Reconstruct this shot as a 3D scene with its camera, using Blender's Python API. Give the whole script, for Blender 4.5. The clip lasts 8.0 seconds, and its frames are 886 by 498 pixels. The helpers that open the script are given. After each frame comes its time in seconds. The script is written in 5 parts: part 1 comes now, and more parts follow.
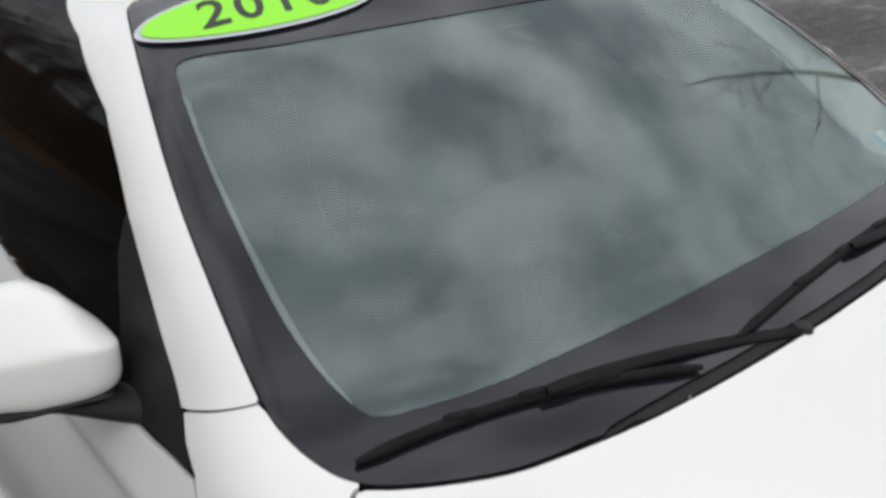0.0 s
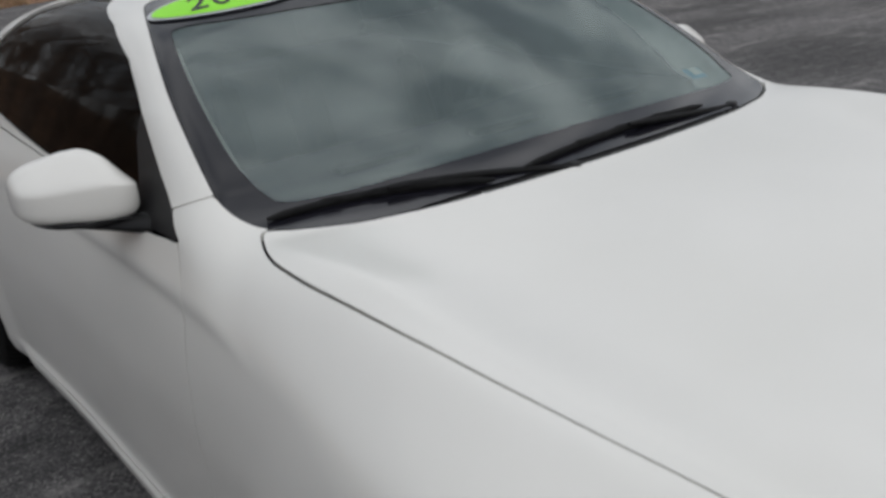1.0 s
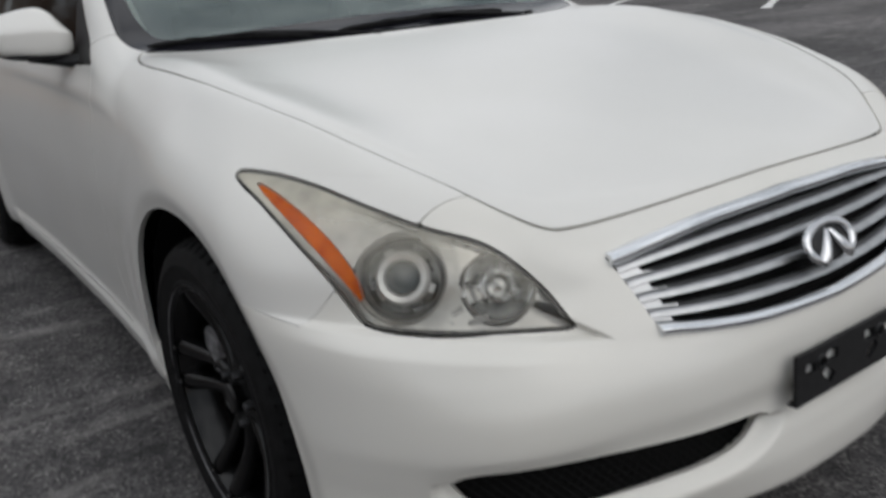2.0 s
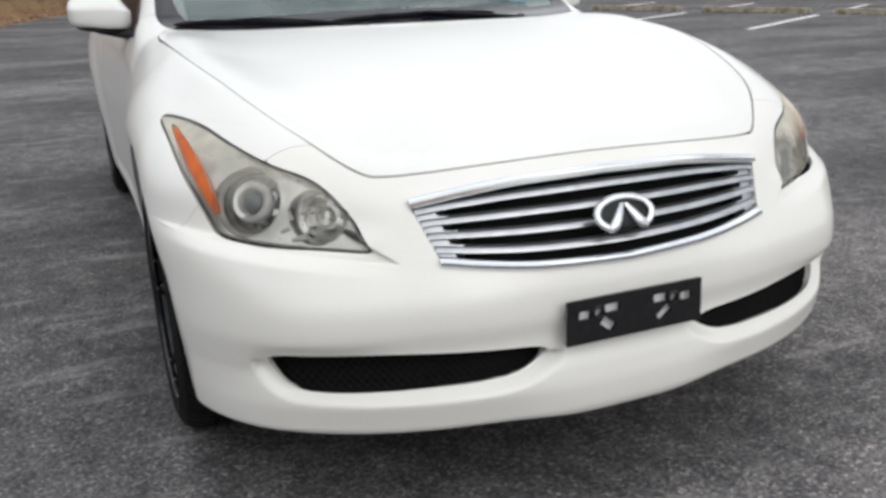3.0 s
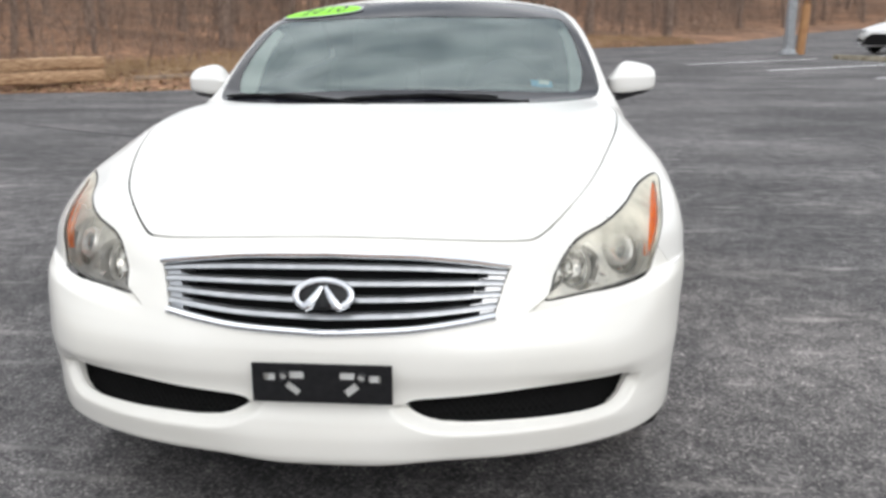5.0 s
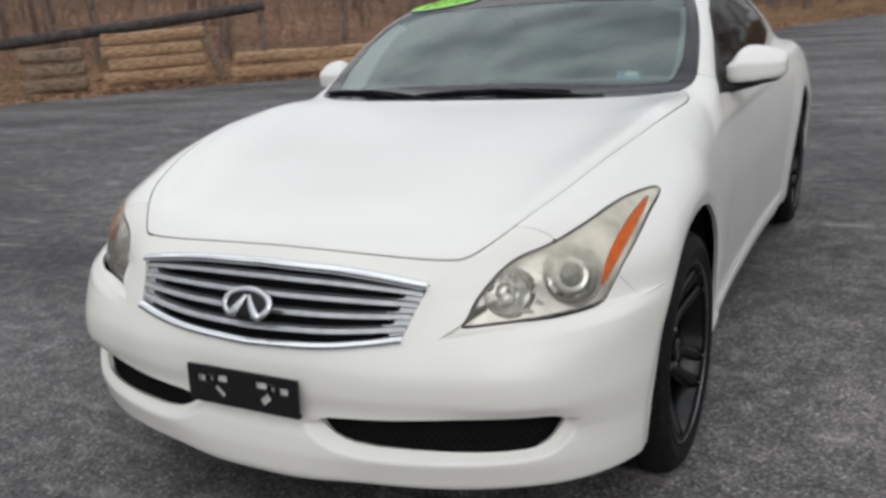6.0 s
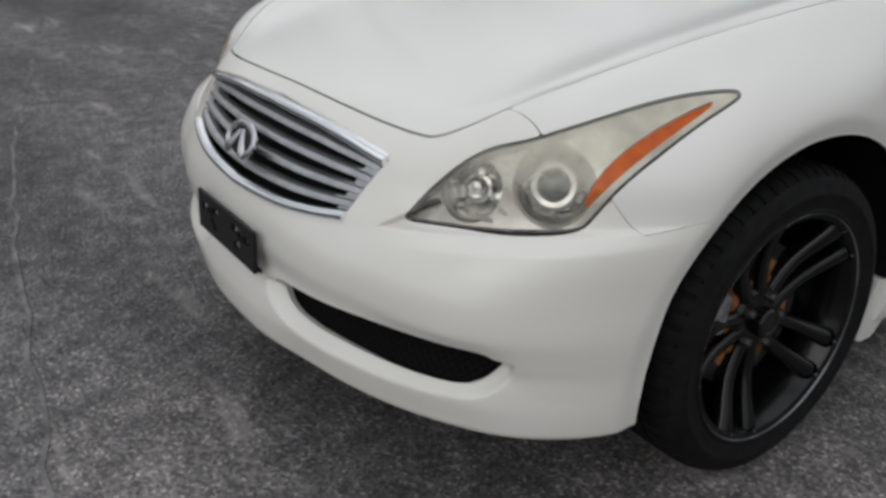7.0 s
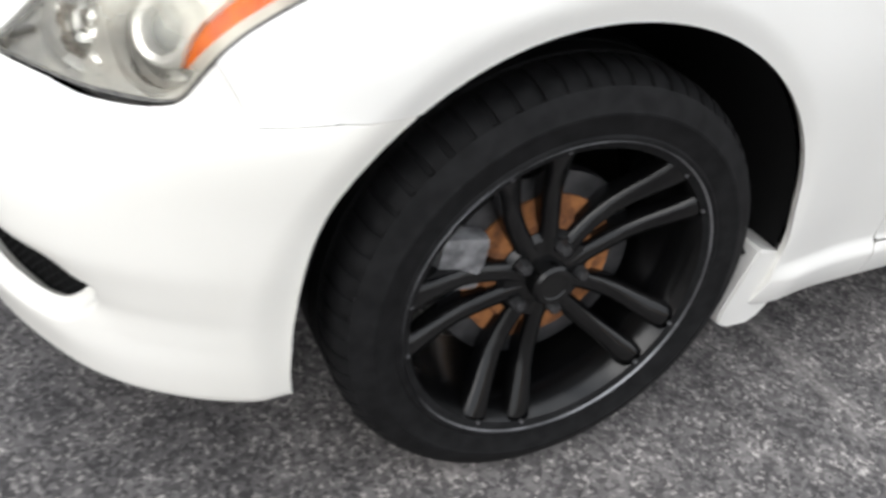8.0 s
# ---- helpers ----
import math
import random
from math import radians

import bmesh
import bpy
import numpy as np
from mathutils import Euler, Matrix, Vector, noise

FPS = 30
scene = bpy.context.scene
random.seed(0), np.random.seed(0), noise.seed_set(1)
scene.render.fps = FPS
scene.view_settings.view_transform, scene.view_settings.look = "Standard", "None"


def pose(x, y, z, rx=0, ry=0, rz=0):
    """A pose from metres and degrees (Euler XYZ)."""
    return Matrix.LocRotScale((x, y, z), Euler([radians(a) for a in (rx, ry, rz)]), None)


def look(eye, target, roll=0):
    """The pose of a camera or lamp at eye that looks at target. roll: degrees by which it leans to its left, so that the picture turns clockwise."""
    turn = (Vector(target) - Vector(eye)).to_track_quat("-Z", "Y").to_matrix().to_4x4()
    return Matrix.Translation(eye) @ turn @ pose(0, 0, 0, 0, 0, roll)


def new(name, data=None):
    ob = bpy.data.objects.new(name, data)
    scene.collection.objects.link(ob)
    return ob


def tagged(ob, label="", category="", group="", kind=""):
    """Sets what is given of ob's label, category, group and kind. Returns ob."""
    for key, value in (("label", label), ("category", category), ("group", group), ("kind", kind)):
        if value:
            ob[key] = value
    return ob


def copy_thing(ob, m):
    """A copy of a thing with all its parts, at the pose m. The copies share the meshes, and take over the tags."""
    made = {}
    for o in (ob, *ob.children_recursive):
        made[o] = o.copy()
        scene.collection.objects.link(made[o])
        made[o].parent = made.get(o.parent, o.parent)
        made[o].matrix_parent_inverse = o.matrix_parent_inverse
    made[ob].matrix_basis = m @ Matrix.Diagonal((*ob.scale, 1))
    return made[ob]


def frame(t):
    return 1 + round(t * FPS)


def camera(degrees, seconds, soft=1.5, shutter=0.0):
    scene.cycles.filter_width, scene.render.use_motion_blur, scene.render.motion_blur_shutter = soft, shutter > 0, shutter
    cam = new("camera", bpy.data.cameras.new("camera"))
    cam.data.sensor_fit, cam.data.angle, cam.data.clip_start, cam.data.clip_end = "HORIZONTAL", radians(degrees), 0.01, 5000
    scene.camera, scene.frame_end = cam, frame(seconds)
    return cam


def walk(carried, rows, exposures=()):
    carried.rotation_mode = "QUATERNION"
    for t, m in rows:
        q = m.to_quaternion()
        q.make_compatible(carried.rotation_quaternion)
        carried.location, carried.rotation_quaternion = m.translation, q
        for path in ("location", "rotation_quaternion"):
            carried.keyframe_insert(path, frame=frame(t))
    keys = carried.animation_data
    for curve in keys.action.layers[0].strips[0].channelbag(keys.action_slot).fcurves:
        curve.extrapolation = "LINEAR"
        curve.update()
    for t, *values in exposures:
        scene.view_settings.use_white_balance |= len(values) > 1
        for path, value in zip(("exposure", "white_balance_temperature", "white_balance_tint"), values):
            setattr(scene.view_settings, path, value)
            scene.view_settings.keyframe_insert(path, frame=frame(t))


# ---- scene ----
# ---- camera ----
def aim(x, y, z, yaw, pitch, roll):
    return pose(x, y, z, 90 + pitch, 0, yaw) @ pose(0, 0, 0, 0, 0, roll)


cam = camera(55.38, 8.0, soft=3.1, shutter=0.22)
PATH = [
    (0.0, -1.080, 0.958, 1.544, -41.30, -25.69, 0.06),
    (0.5, -1.209, 0.692, 1.519, -39.50, -22.23, -2.20),
    (1.0, -1.305, 0.253, 1.433, -37.39, -20.59, -4.78),
    (1.5, -1.410, -0.238, 1.297, -37.38, -18.77, -6.93),
    (2.0, -1.386, -0.706, 1.188, -34.90, -19.34, -3.52),
    (2.2, -1.357, -0.859, 1.154, -32.32, -20.51, -3.32),
    (3.3, -0.878, -1.546, 1.176, -20.59, -17.38, -1.18),
    (3.5, -0.771, -1.666, 1.203, -18.88, -16.80, -2.22),
    (4.0, -0.374, -1.919, 1.257, -12.64, -15.65, -4.39),
    (4.5, 0.024, -2.001, 1.289, -4.59, -15.44, -2.61),
    (4.7, 0.203, -1.939, 1.296, -0.62, -15.52, -1.74),
    (5.8, 1.204, -1.531, 1.312, 23.87, -15.32, -2.25),
    (6.0, 1.361, -1.416, 1.326, 28.58, -16.11, -4.06),
    (6.5, 1.688, -1.044, 1.292, 44.38, -19.82, -5.73),
    (7.0, 1.766, -0.584, 1.217, 55.95, -24.50, -0.31),
    (7.5, 1.775, -0.157, 1.145, 61.38, -29.31, 5.94),
    (8.0, 1.686, 0.230, 1.062, 62.28, -34.00, 6.43),
]
EXPOSURES = [(0.0, 0.18), (0.5, 0.24), (1.0, -0.3), (1.5, -0.75), (2.0, -0.3), (2.2, 0.0), (3.3, 0.42), (4.0, 0.76), (4.5, 0.76), (5.8, 0.15), (6.5, -0.2), (7.0, -0.3), (7.5, 0.05), (8.0, 1.08)]
walk(cam, [(t, aim(*p)) for t, *p in PATH], EXPOSURES)

# ---- sky and light ----
SUN_TURN, SUN_HEIGHT = radians(156), radians(37)
world = bpy.data.worlds.new("sky")
scene.world = world
world.use_nodes = True
wn, wl = world.node_tree.nodes, world.node_tree.links
wn.clear()
w_out = wn.new("ShaderNodeOutputWorld")
w_back = wn.new("ShaderNodeBackground")
w_sky = wn.new("ShaderNodeTexSky")
w_sky.sky_type = "NISHITA"
w_sky.sun_disc = False
w_sky.sun_elevation, w_sky.sun_rotation = SUN_HEIGHT, SUN_TURN
w_back.inputs["Strength"].default_value = 0.114
# overcast: broken grey cloud over the clear sky
w_co = wn.new("ShaderNodeTexCoord")
w_map = wn.new("ShaderNodeMapping")
w_map.inputs["Scale"].default_value = (1, 1, 2.2)
w_no = wn.new("ShaderNodeTexNoise")
w_no.inputs["Scale"].default_value = 3.4
w_no.inputs["Detail"].default_value = 6
w_no.inputs["Roughness"].default_value = 0.55
w_ramp = wn.new("ShaderNodeValToRGB")
w_ramp.color_ramp.elements[0].position, w_ramp.color_ramp.elements[0].color = 0.36, (3.7, 4.0, 4.4, 1)
w_ramp.color_ramp.elements[1].position, w_ramp.color_ramp.elements[1].color = 0.64, (11.4, 11.5, 11.7, 1)
w_mix = wn.new("ShaderNodeMix")
w_mix.data_type = "RGBA"
w_mix.inputs["Factor"].default_value = 0.9
wl.new(w_co.outputs["Generated"], w_map.inputs["Vector"])
wl.new(w_map.outputs["Vector"], w_no.inputs["Vector"])
wl.new(w_no.outputs["Fac"], w_ramp.inputs["Fac"])
wl.new(w_sky.outputs["Color"], w_mix.inputs["A"])
# an overcast sky is brighter overhead than at the horizon
w_sep, w_up, w_dome = wn.new("ShaderNodeSeparateXYZ"), wn.new("ShaderNodeMapRange"), wn.new("ShaderNodeMix")
w_up.inputs["To Min"].default_value, w_up.inputs["To Max"].default_value = 0.70, 1.32
w_dome.data_type, w_dome.blend_type = "RGBA", "MULTIPLY"
w_dome.inputs["Factor"].default_value = 1.0
wl.new(w_co.outputs["Generated"], w_sep.inputs[0])
wl.new(w_sep.outputs["Z"], w_up.inputs["Value"])
wl.new(w_ramp.outputs["Color"], w_dome.inputs["A"])
wl.new(w_up.outputs["Result"], w_dome.inputs["B"])
wl.new(w_dome.outputs["Result"], w_mix.inputs["B"])
wl.new(w_mix.outputs["Result"], w_back.inputs["Color"])
wl.new(w_back.outputs["Background"], w_out.inputs["Surface"])
sun = new("sun", bpy.data.lights.new("sun", "SUN"))
sun.data.energy, sun.data.angle, sun.data.color = 0.5, radians(40), (1.0, 0.97, 0.94)
sun.matrix_world = look((0, 0, 0), (-math.sin(SUN_TURN) * math.cos(SUN_HEIGHT), -math.cos(SUN_TURN) * math.cos(SUN_HEIGHT), -math.sin(SUN_HEIGHT)))


# ---- materials ----
def material(name, color, rough=0.5, metal=0.0, **more):
    m = bpy.data.materials.new(name)
    m.use_nodes = True
    b = m.node_tree.nodes["Principled BSDF"]
    b.inputs["Base Color"].default_value = (*color, 1)
    b.inputs["Roughness"].default_value = rough
    b.inputs["Metallic"].default_value = metal
    for key, value in more.items():
        b.inputs[key.replace("_", " ")].default_value = value
    return m


def vary(m, scale, low, high, detail=4.0, bump=0.0, distance=0.002, coords="Object", rough=None, spread=(0.35, 0.65), stretch=(1, 1, 1)):
    """Noise between two colours, with an optional bump and a spread of roughness."""
    n, l = m.node_tree.nodes, m.node_tree.links
    b = n["Principled BSDF"]
    co, mp, no, ra = n.new("ShaderNodeTexCoord"), n.new("ShaderNodeMapping"), n.new("ShaderNodeTexNoise"), n.new("ShaderNodeValToRGB")
    mp.inputs["Scale"].default_value = stretch
    no.inputs["Scale"].default_value, no.inputs["Detail"].default_value = scale, detail
    ra.color_ramp.elements[0].position, ra.color_ramp.elements[0].color = spread[0], (*low, 1)
    ra.color_ramp.elements[1].position, ra.color_ramp.elements[1].color = spread[1], (*high, 1)
    l.new(co.outputs[coords], mp.inputs["Vector"])
    l.new(mp.outputs["Vector"], no.inputs["Vector"])
    l.new(no.outputs["Fac"], ra.inputs["Fac"])
    l.new(ra.outputs["Color"], b.inputs["Base Color"])
    if bump:
        bu = n.new("ShaderNodeBump")
        bu.inputs["Strength"].default_value, bu.inputs["Distance"].default_value = bump, distance
        l.new(no.outputs["Fac"], bu.inputs["Height"])
        l.new(bu.outputs["Normal"], b.inputs["Normal"])
    if rough:
        mr = n.new("ShaderNodeMapRange")
        mr.inputs["To Min"].default_value, mr.inputs["To Max"].default_value = rough
        l.new(no.outputs["Fac"], mr.inputs["Value"])
        l.new(mr.outputs["Result"], b.inputs["Roughness"])
    return m


PAINT = material("pearl_white_paint", (0.80, 0.79, 0.75), 0.42, 0.0, Coat_Weight=0.75, Coat_Roughness=0.16)
vary(PAINT, 2.2, (0.785, 0.775, 0.735), (0.81, 0.80, 0.765), 3)
BUMPER_PAINT = material("cream_white_paint", (0.80, 0.785, 0.73), 0.42, 0.0, Coat_Weight=0.75, Coat_Roughness=0.14)
vary(BUMPER_PAINT, 2.2, (0.785, 0.768, 0.71), (0.81, 0.795, 0.745), 3)
GAP = material("black_gap", (0.012, 0.012, 0.012), 0.8)
BLACK = vary(material("black_plastic", (0.009, 0.009, 0.009), 0.45, 0.0, Specular_IOR_Level=0.3), 60, (0.006, 0.006, 0.007), (0.012, 0.012, 0.013), 3, 0.05)
FRIT = material("black_frit_glass", (0.010, 0.010, 0.014), 0.14, 0.0, Specular_IOR_Level=0.35, Coat_Weight=0.35, Coat_Roughness=0.05)
CHROME = material("chrome", (0.83, 0.85, 0.87), 0.12, 1.0)
SATIN = vary(material("satin_silver", (0.44, 0.45, 0.46), 0.3, 0.85), 30, (0.40, 0.41, 0.42), (0.50, 0.51, 0.52), 3)
RUBBER = vary(material("tyre_rubber", (0.008, 0.008, 0.0085), 0.66, 0.0, Specular_IOR_Level=0.15), 40, (0.005, 0.005, 0.0053), (0.011, 0.011, 0.0115), 5, 0.04, 0.001)
RIM = vary(material("gloss_black_alloy", (0.005, 0.005, 0.006), 0.2, 0.0, Specular_IOR_Level=0.4), 14, (0.002, 0.002, 0.0023), (0.004, 0.004, 0.004), 3)


def glass_material(name, tint, rough=0.0, thin=1.0):
    """A pane: clear glass by tint, with its own reflection."""
    m = bpy.data.materials.new(name)
    m.use_nodes = True
    n, l = m.node_tree.nodes, m.node_tree.links
    n.clear()
    out, mix = n.new("ShaderNodeOutputMaterial"), n.new("ShaderNodeMixShader")
    tr, gl, fr = n.new("ShaderNodeBsdfTransparent"), n.new("ShaderNodeBsdfGlossy"), n.new("ShaderNodeFresnel")
    tr.inputs["Color"].default_value = (*tint, 1)
    gl.inputs["Roughness"].default_value = rough
    fr.inputs["IOR"].default_value = 1.5 * thin
    l.new(fr.outputs["Fac"], mix.inputs["Fac"])
    l.new(tr.outputs["BSDF"], mix.inputs[1])
    l.new(gl.outputs["BSDF"], mix.inputs[2])
    l.new(mix.outputs["Shader"], out.inputs["Surface"])
    return m


TINTED = glass_material("tinted_side_glass", (0.03, 0.03, 0.03), 0.05, 0.76)


# ---- building helpers ----
def mesh_of(name, verts, faces, normals=None, smooth=True):
    me = bpy.data.meshes.new(name)
    me.from_pydata([tuple(map(float, v)) for v in verts], [], [tuple(int(i) for i in f) for f in faces])
    me.polygons.foreach_set("use_smooth", [smooth] * len(me.polygons))
    if normals is not None:
        me.normals_split_custom_set_from_vertices([tuple(map(float, v)) for v in normals])
    me.update()
    return me


def place(name, me, mat, parent=None, label="", at=None):
    if mat is not None and not me.materials:
        me.materials.append(mat)
    ob = new(name, me)
    if parent is not None:
        ob.parent = parent
    if at is not None:
        ob.matrix_basis = at
    if label:
        ob["label"] = label
    return ob


def part(name, bm, mat, parent=None, label="", smooth=35.0, at=None):
    """A bmesh as one mesh object under a thing or a part."""
    me = bpy.data.meshes.new(name)
    bm.to_mesh(me)
    bm.free()
    if smooth:
        me.polygons.foreach_set("use_smooth", [True] * len(me.polygons))
        me.set_sharp_from_angle(angle=radians(smooth))
    return place(name, me, mat, parent, label, at)


def thing(name, label, category, at=None, group="", kind=""):
    ob = tagged(new(name), label, category, group, kind)
    if at is not None:
        ob.matrix_basis = at
    return ob


def box(bm, x0, x1, y0, y1, z0, z1, bevel=0.0, m=None):
    r = bmesh.ops.create_cube(bm, size=1.0)
    bmesh.ops.scale(bm, vec=(x1 - x0, y1 - y0, z1 - z0), verts=r["verts"])
    bmesh.ops.translate(bm, vec=((x0 + x1) / 2, (y0 + y1) / 2, (z0 + z1) / 2), verts=r["verts"])
    vs = r["verts"]
    if bevel:
        es = list({e for v in vs for e in v.link_edges})
        q = bmesh.ops.bevel(bm, geom=es, offset=bevel, segments=2, profile=0.6, affect="EDGES")
        vs = list({v for f in q["faces"] for v in f.verts} | {v for v in vs if v.is_valid})
    if m is not None:
        bmesh.ops.transform(bm, matrix=m, verts=vs)
    return vs


def lathe(bm, profile, steps=64, axis="x", cap=False):
    """Turns (radius, along) pairs round the axis."""
    rings = []
    for r, a in profile:
        ring = []
        for i in range(steps):
            c, s = math.cos(2 * math.pi * i / steps), math.sin(2 * math.pi * i / steps)
            ring.append(bm.verts.new({"x": (a, r * c, r * s), "y": (r * c, a, r * s), "z": (r * c, r * s, a)}[axis]))
        rings.append(ring)
    for p, q in zip(rings, rings[1:]):
        for i in range(steps):
            j = (i + 1) % steps
            bm.faces.new((p[i], p[j], q[j], q[i]))
    if cap:
        bm.faces.new(rings[0]), bm.faces.new(rings[-1])
    bmesh.ops.recalc_face_normals(bm, faces=bm.faces)
    return rings


def tube(bm, path, radius, sides=10, squash=1.0, up=(0, 0, 1), cap=True):
    """A tube along a path; radius may be a list."""
    pts = [Vector(p) for p in path]
    rings = []
    for i, p in enumerate(pts):
        d = (pts[min(i + 1, len(pts) - 1)] - pts[max(i - 1, 0)]).normalized()
        a = d.cross(Vector(up))
        if a.length < 1e-4:
            a = d.cross(Vector((1, 0, 0)))
        a.normalize()
        b = a.cross(d)
        r = radius[i] if isinstance(radius, (list, tuple)) else radius
        rings.append([bm.verts.new(p + a * (r * math.cos(2 * math.pi * k / sides)) + b * (r * squash * math.sin(2 * math.pi * k / sides))) for k in range(sides)])
    for p, q in zip(rings, rings[1:]):
        for k in range(sides):
            bm.faces.new((p[k], p[(k + 1) % sides], q[(k + 1) % sides], q[k]))
    if cap:
        bm.faces.new(rings[0]), bm.faces.new(rings[-1])
    bmesh.ops.recalc_face_normals(bm, faces=bm.faces)


def spline(xs, ys):
    """A smooth curve through points that does not overshoot, as a function of arrays."""
    xs, ys = np.array(xs, float), np.array(ys, float)
    h, d = np.diff(xs), np.diff(ys) / np.diff(xs)
    m = np.zeros(len(xs))
    m[0], m[-1] = d[0], d[-1]
    for i in range(1, len(xs) - 1):
        if d[i - 1] * d[i] > 0:
            a, b = 2 * h[i] + h[i - 1], h[i] + 2 * h[i - 1]
            m[i] = (a + b) / (a / d[i - 1] + b / d[i])

    def value(x):
        x = np.clip(x, xs[0], xs[-1])
        i = np.clip(np.searchsorted(xs, x) - 1, 0, len(xs) - 2)
        t = (x - xs[i]) / h[i]
        return (2 * t**3 - 3 * t**2 + 1) * ys[i] + (t**3 - 2 * t**2 + t) * h[i] * m[i] + (3 * t**2 - 2 * t**3) * ys[i + 1] + (t**3 - t**2) * h[i] * m[i + 1]

    return value


def smax(a, b, k):
    h = np.maximum(k - np.abs(a - b), 0) / k
    return np.maximum(a, b) + h * h * k / 4


def smin(a, b, k):
    return -smax(-a, -b, k)


def step(x, a, b):
    t = np.clip((x - a) / (b - a), 0, 1)
    return t * t * (3 - 2 * t)


def outline(pts, n=8):
    """A rounded outline through corner points (Chaikin's cutting), as an array."""
    p = np.array(pts, float)
    for _ in range(n):
        q = np.roll(p, -1, 0)
        p = np.stack([p * 0.75 + q * 0.25, p * 0.25 + q * 0.75], 1).reshape(-1, 2)
    return p


def inside(poly, u, v):
    """Signed distance to an outline, negative inside it."""
    poly = np.asarray(poly, float)
    best = np.full(u.shape, 1e9)
    odd = np.zeros(u.shape, bool)
    for (ax, ay), (bx, by) in zip(poly, np.roll(poly, -1, 0)):
        ex, ey = bx - ax, by - ay
        t = np.clip(((u - ax) * ex + (v - ay) * ey) / (ex * ex + ey * ey + 1e-12), 0, 1)
        best = np.minimum(best, (u - ax - t * ex) ** 2 + (v - ay - t * ey) ** 2)
        cross = ((ay > v) != (by > v)) & (u < (bx - ax) * (v - ay) / (by - ay + 1e-12) + ax)
        odd ^= cross
    return np.where(odd, -1, 1) * np.sqrt(best)

# ---- the car's form: front at y = 0, its left side at +x ----
WHEEL_Y, WHEEL_Z, WHEEL_BASE = 0.853, 0.332, 2.85
nose_y = spline([.17, .20, .225, .26, .30, .345, .39, .42, .47, .52, .56, .60, .64, .68, .71, .74, .78, .85],
                [.10, .045, .018, .004, .002, .010, .027, .030, .023, .028, .040, .060, .085, .110, .128, .150, .182, .24])
hood_z = spline([.0, .15, .25, .4, .6, .8, 1.0, 1.2, 1.4, 1.6, 2.2, 3.0, 3.8, 4.2, 4.65],
                [.63, .743, .786, .828, .870, .906, .938, .967, .992, 1.005, .985, .99, 1.01, 1.0, .955])
hood_crown = spline([.2, .45, .7, 1.0, 1.4, 1.8], [.085, .040, .005, .0, .012, .03])
side_x = spline([.15, .20, .25, .32, .42, .55, .65, .75, .85, .95, 1.05, 1.2],
                [.840, .862, .877, .886, .897, .906, .910, .904, .888, .846, .795, .72])
side_flow = spline([.1, .35, .6, .86, 1.15, 1.5, 1.9, 2.4, 3.0, 3.5, 3.9, 4.3, 4.65],
                   [-.02, -.002, .011, .018, .0, -.018, -.026, -.024, -.006, .018, .014, -.02, -.10])
hood_side = spline([.25, .35, .42, .54, .70, .90, 1.10, 1.24, 1.40], [.510, .592, .638, .682, .725, .765, .783, .788, .790])
shoulder = spline([.2, .4, .6, 1.0, 1.4, 1.7, 2.2, 4.6], [.045, .085, .15, .145, .10, .06, .06, .10])
roof_z = spline([1.6, 2.0, 2.3, 2.6, 2.9, 3.2, 3.6, 4.0, 4.3, 4.6], [1.33, 1.376, 1.393, 1.398, 1.387, 1.355, 1.26, 1.12, 1.01, .90])
INTAKE = [(.184, .396), (.32, .406), (.45, .414), (.60, .421), (.752, .420), (.744, .404), (.725, .372), (.708, .353), (.678, .344), (.60, .341), (.42, .344), (.30, .347), (.235, .363)]
SCOOP = [(.15, .40), (.45, .410), (.79, .424), (.778, .384), (.750, .336), (.69, .315), (.36, .314), (.255, .322), (.172, .358)]


def ledge(x):
    """The height of the bumper's ledge under the headlights."""
    return .602 + .137 * np.clip(x - .495, -.1, .5)


def body_front(x, z):
    plan = .22 * x**2 + .22 * x**4 - .012 * step(x, .12, .42) * (1 - step(x, .68, .84)) * (1 - step(z, .50, .60)) * step(z, .32, .41)
    y = nose_y(z) + plan + .012 * (1 - step(z, .25, .34)) * step(x, .10, .35) * (1 - step(x, .70, .86)) - .010 * np.exp(-(((z - .405) / .055) ** 2)) * step(x, .71, .83)
    high = step(z, .64, .68)
    shelf = (step(x - .495 - 1.5 * (z - .602), -.006, .006) * (1 - high) + step(x, .46, .62) * high) * (1 - step(x, .85, .96))
    y = y - .022 * step(x, .56, .70) * step(z, .64, .74)
    y = y + shelf * .016 * step(z, ledge(x) - .003, ledge(x) + .004)
    y = y - .030 * step(x, .46, .74) * step(z, .40 - .07 * step(x, .72, .82), .46) * (1 - step(z, ledge(x) - .03, ledge(x) + .010)) * (1 - step(x, .85, .96))
    d = inside(SCOOP_LINE, x, z)
    return y + .025 * step(-d, -.004, .024) * step(.390 + .044 * (x - .186) - z, -.001, .004)


SCOOP_LINE = outline(SCOOP, 2)


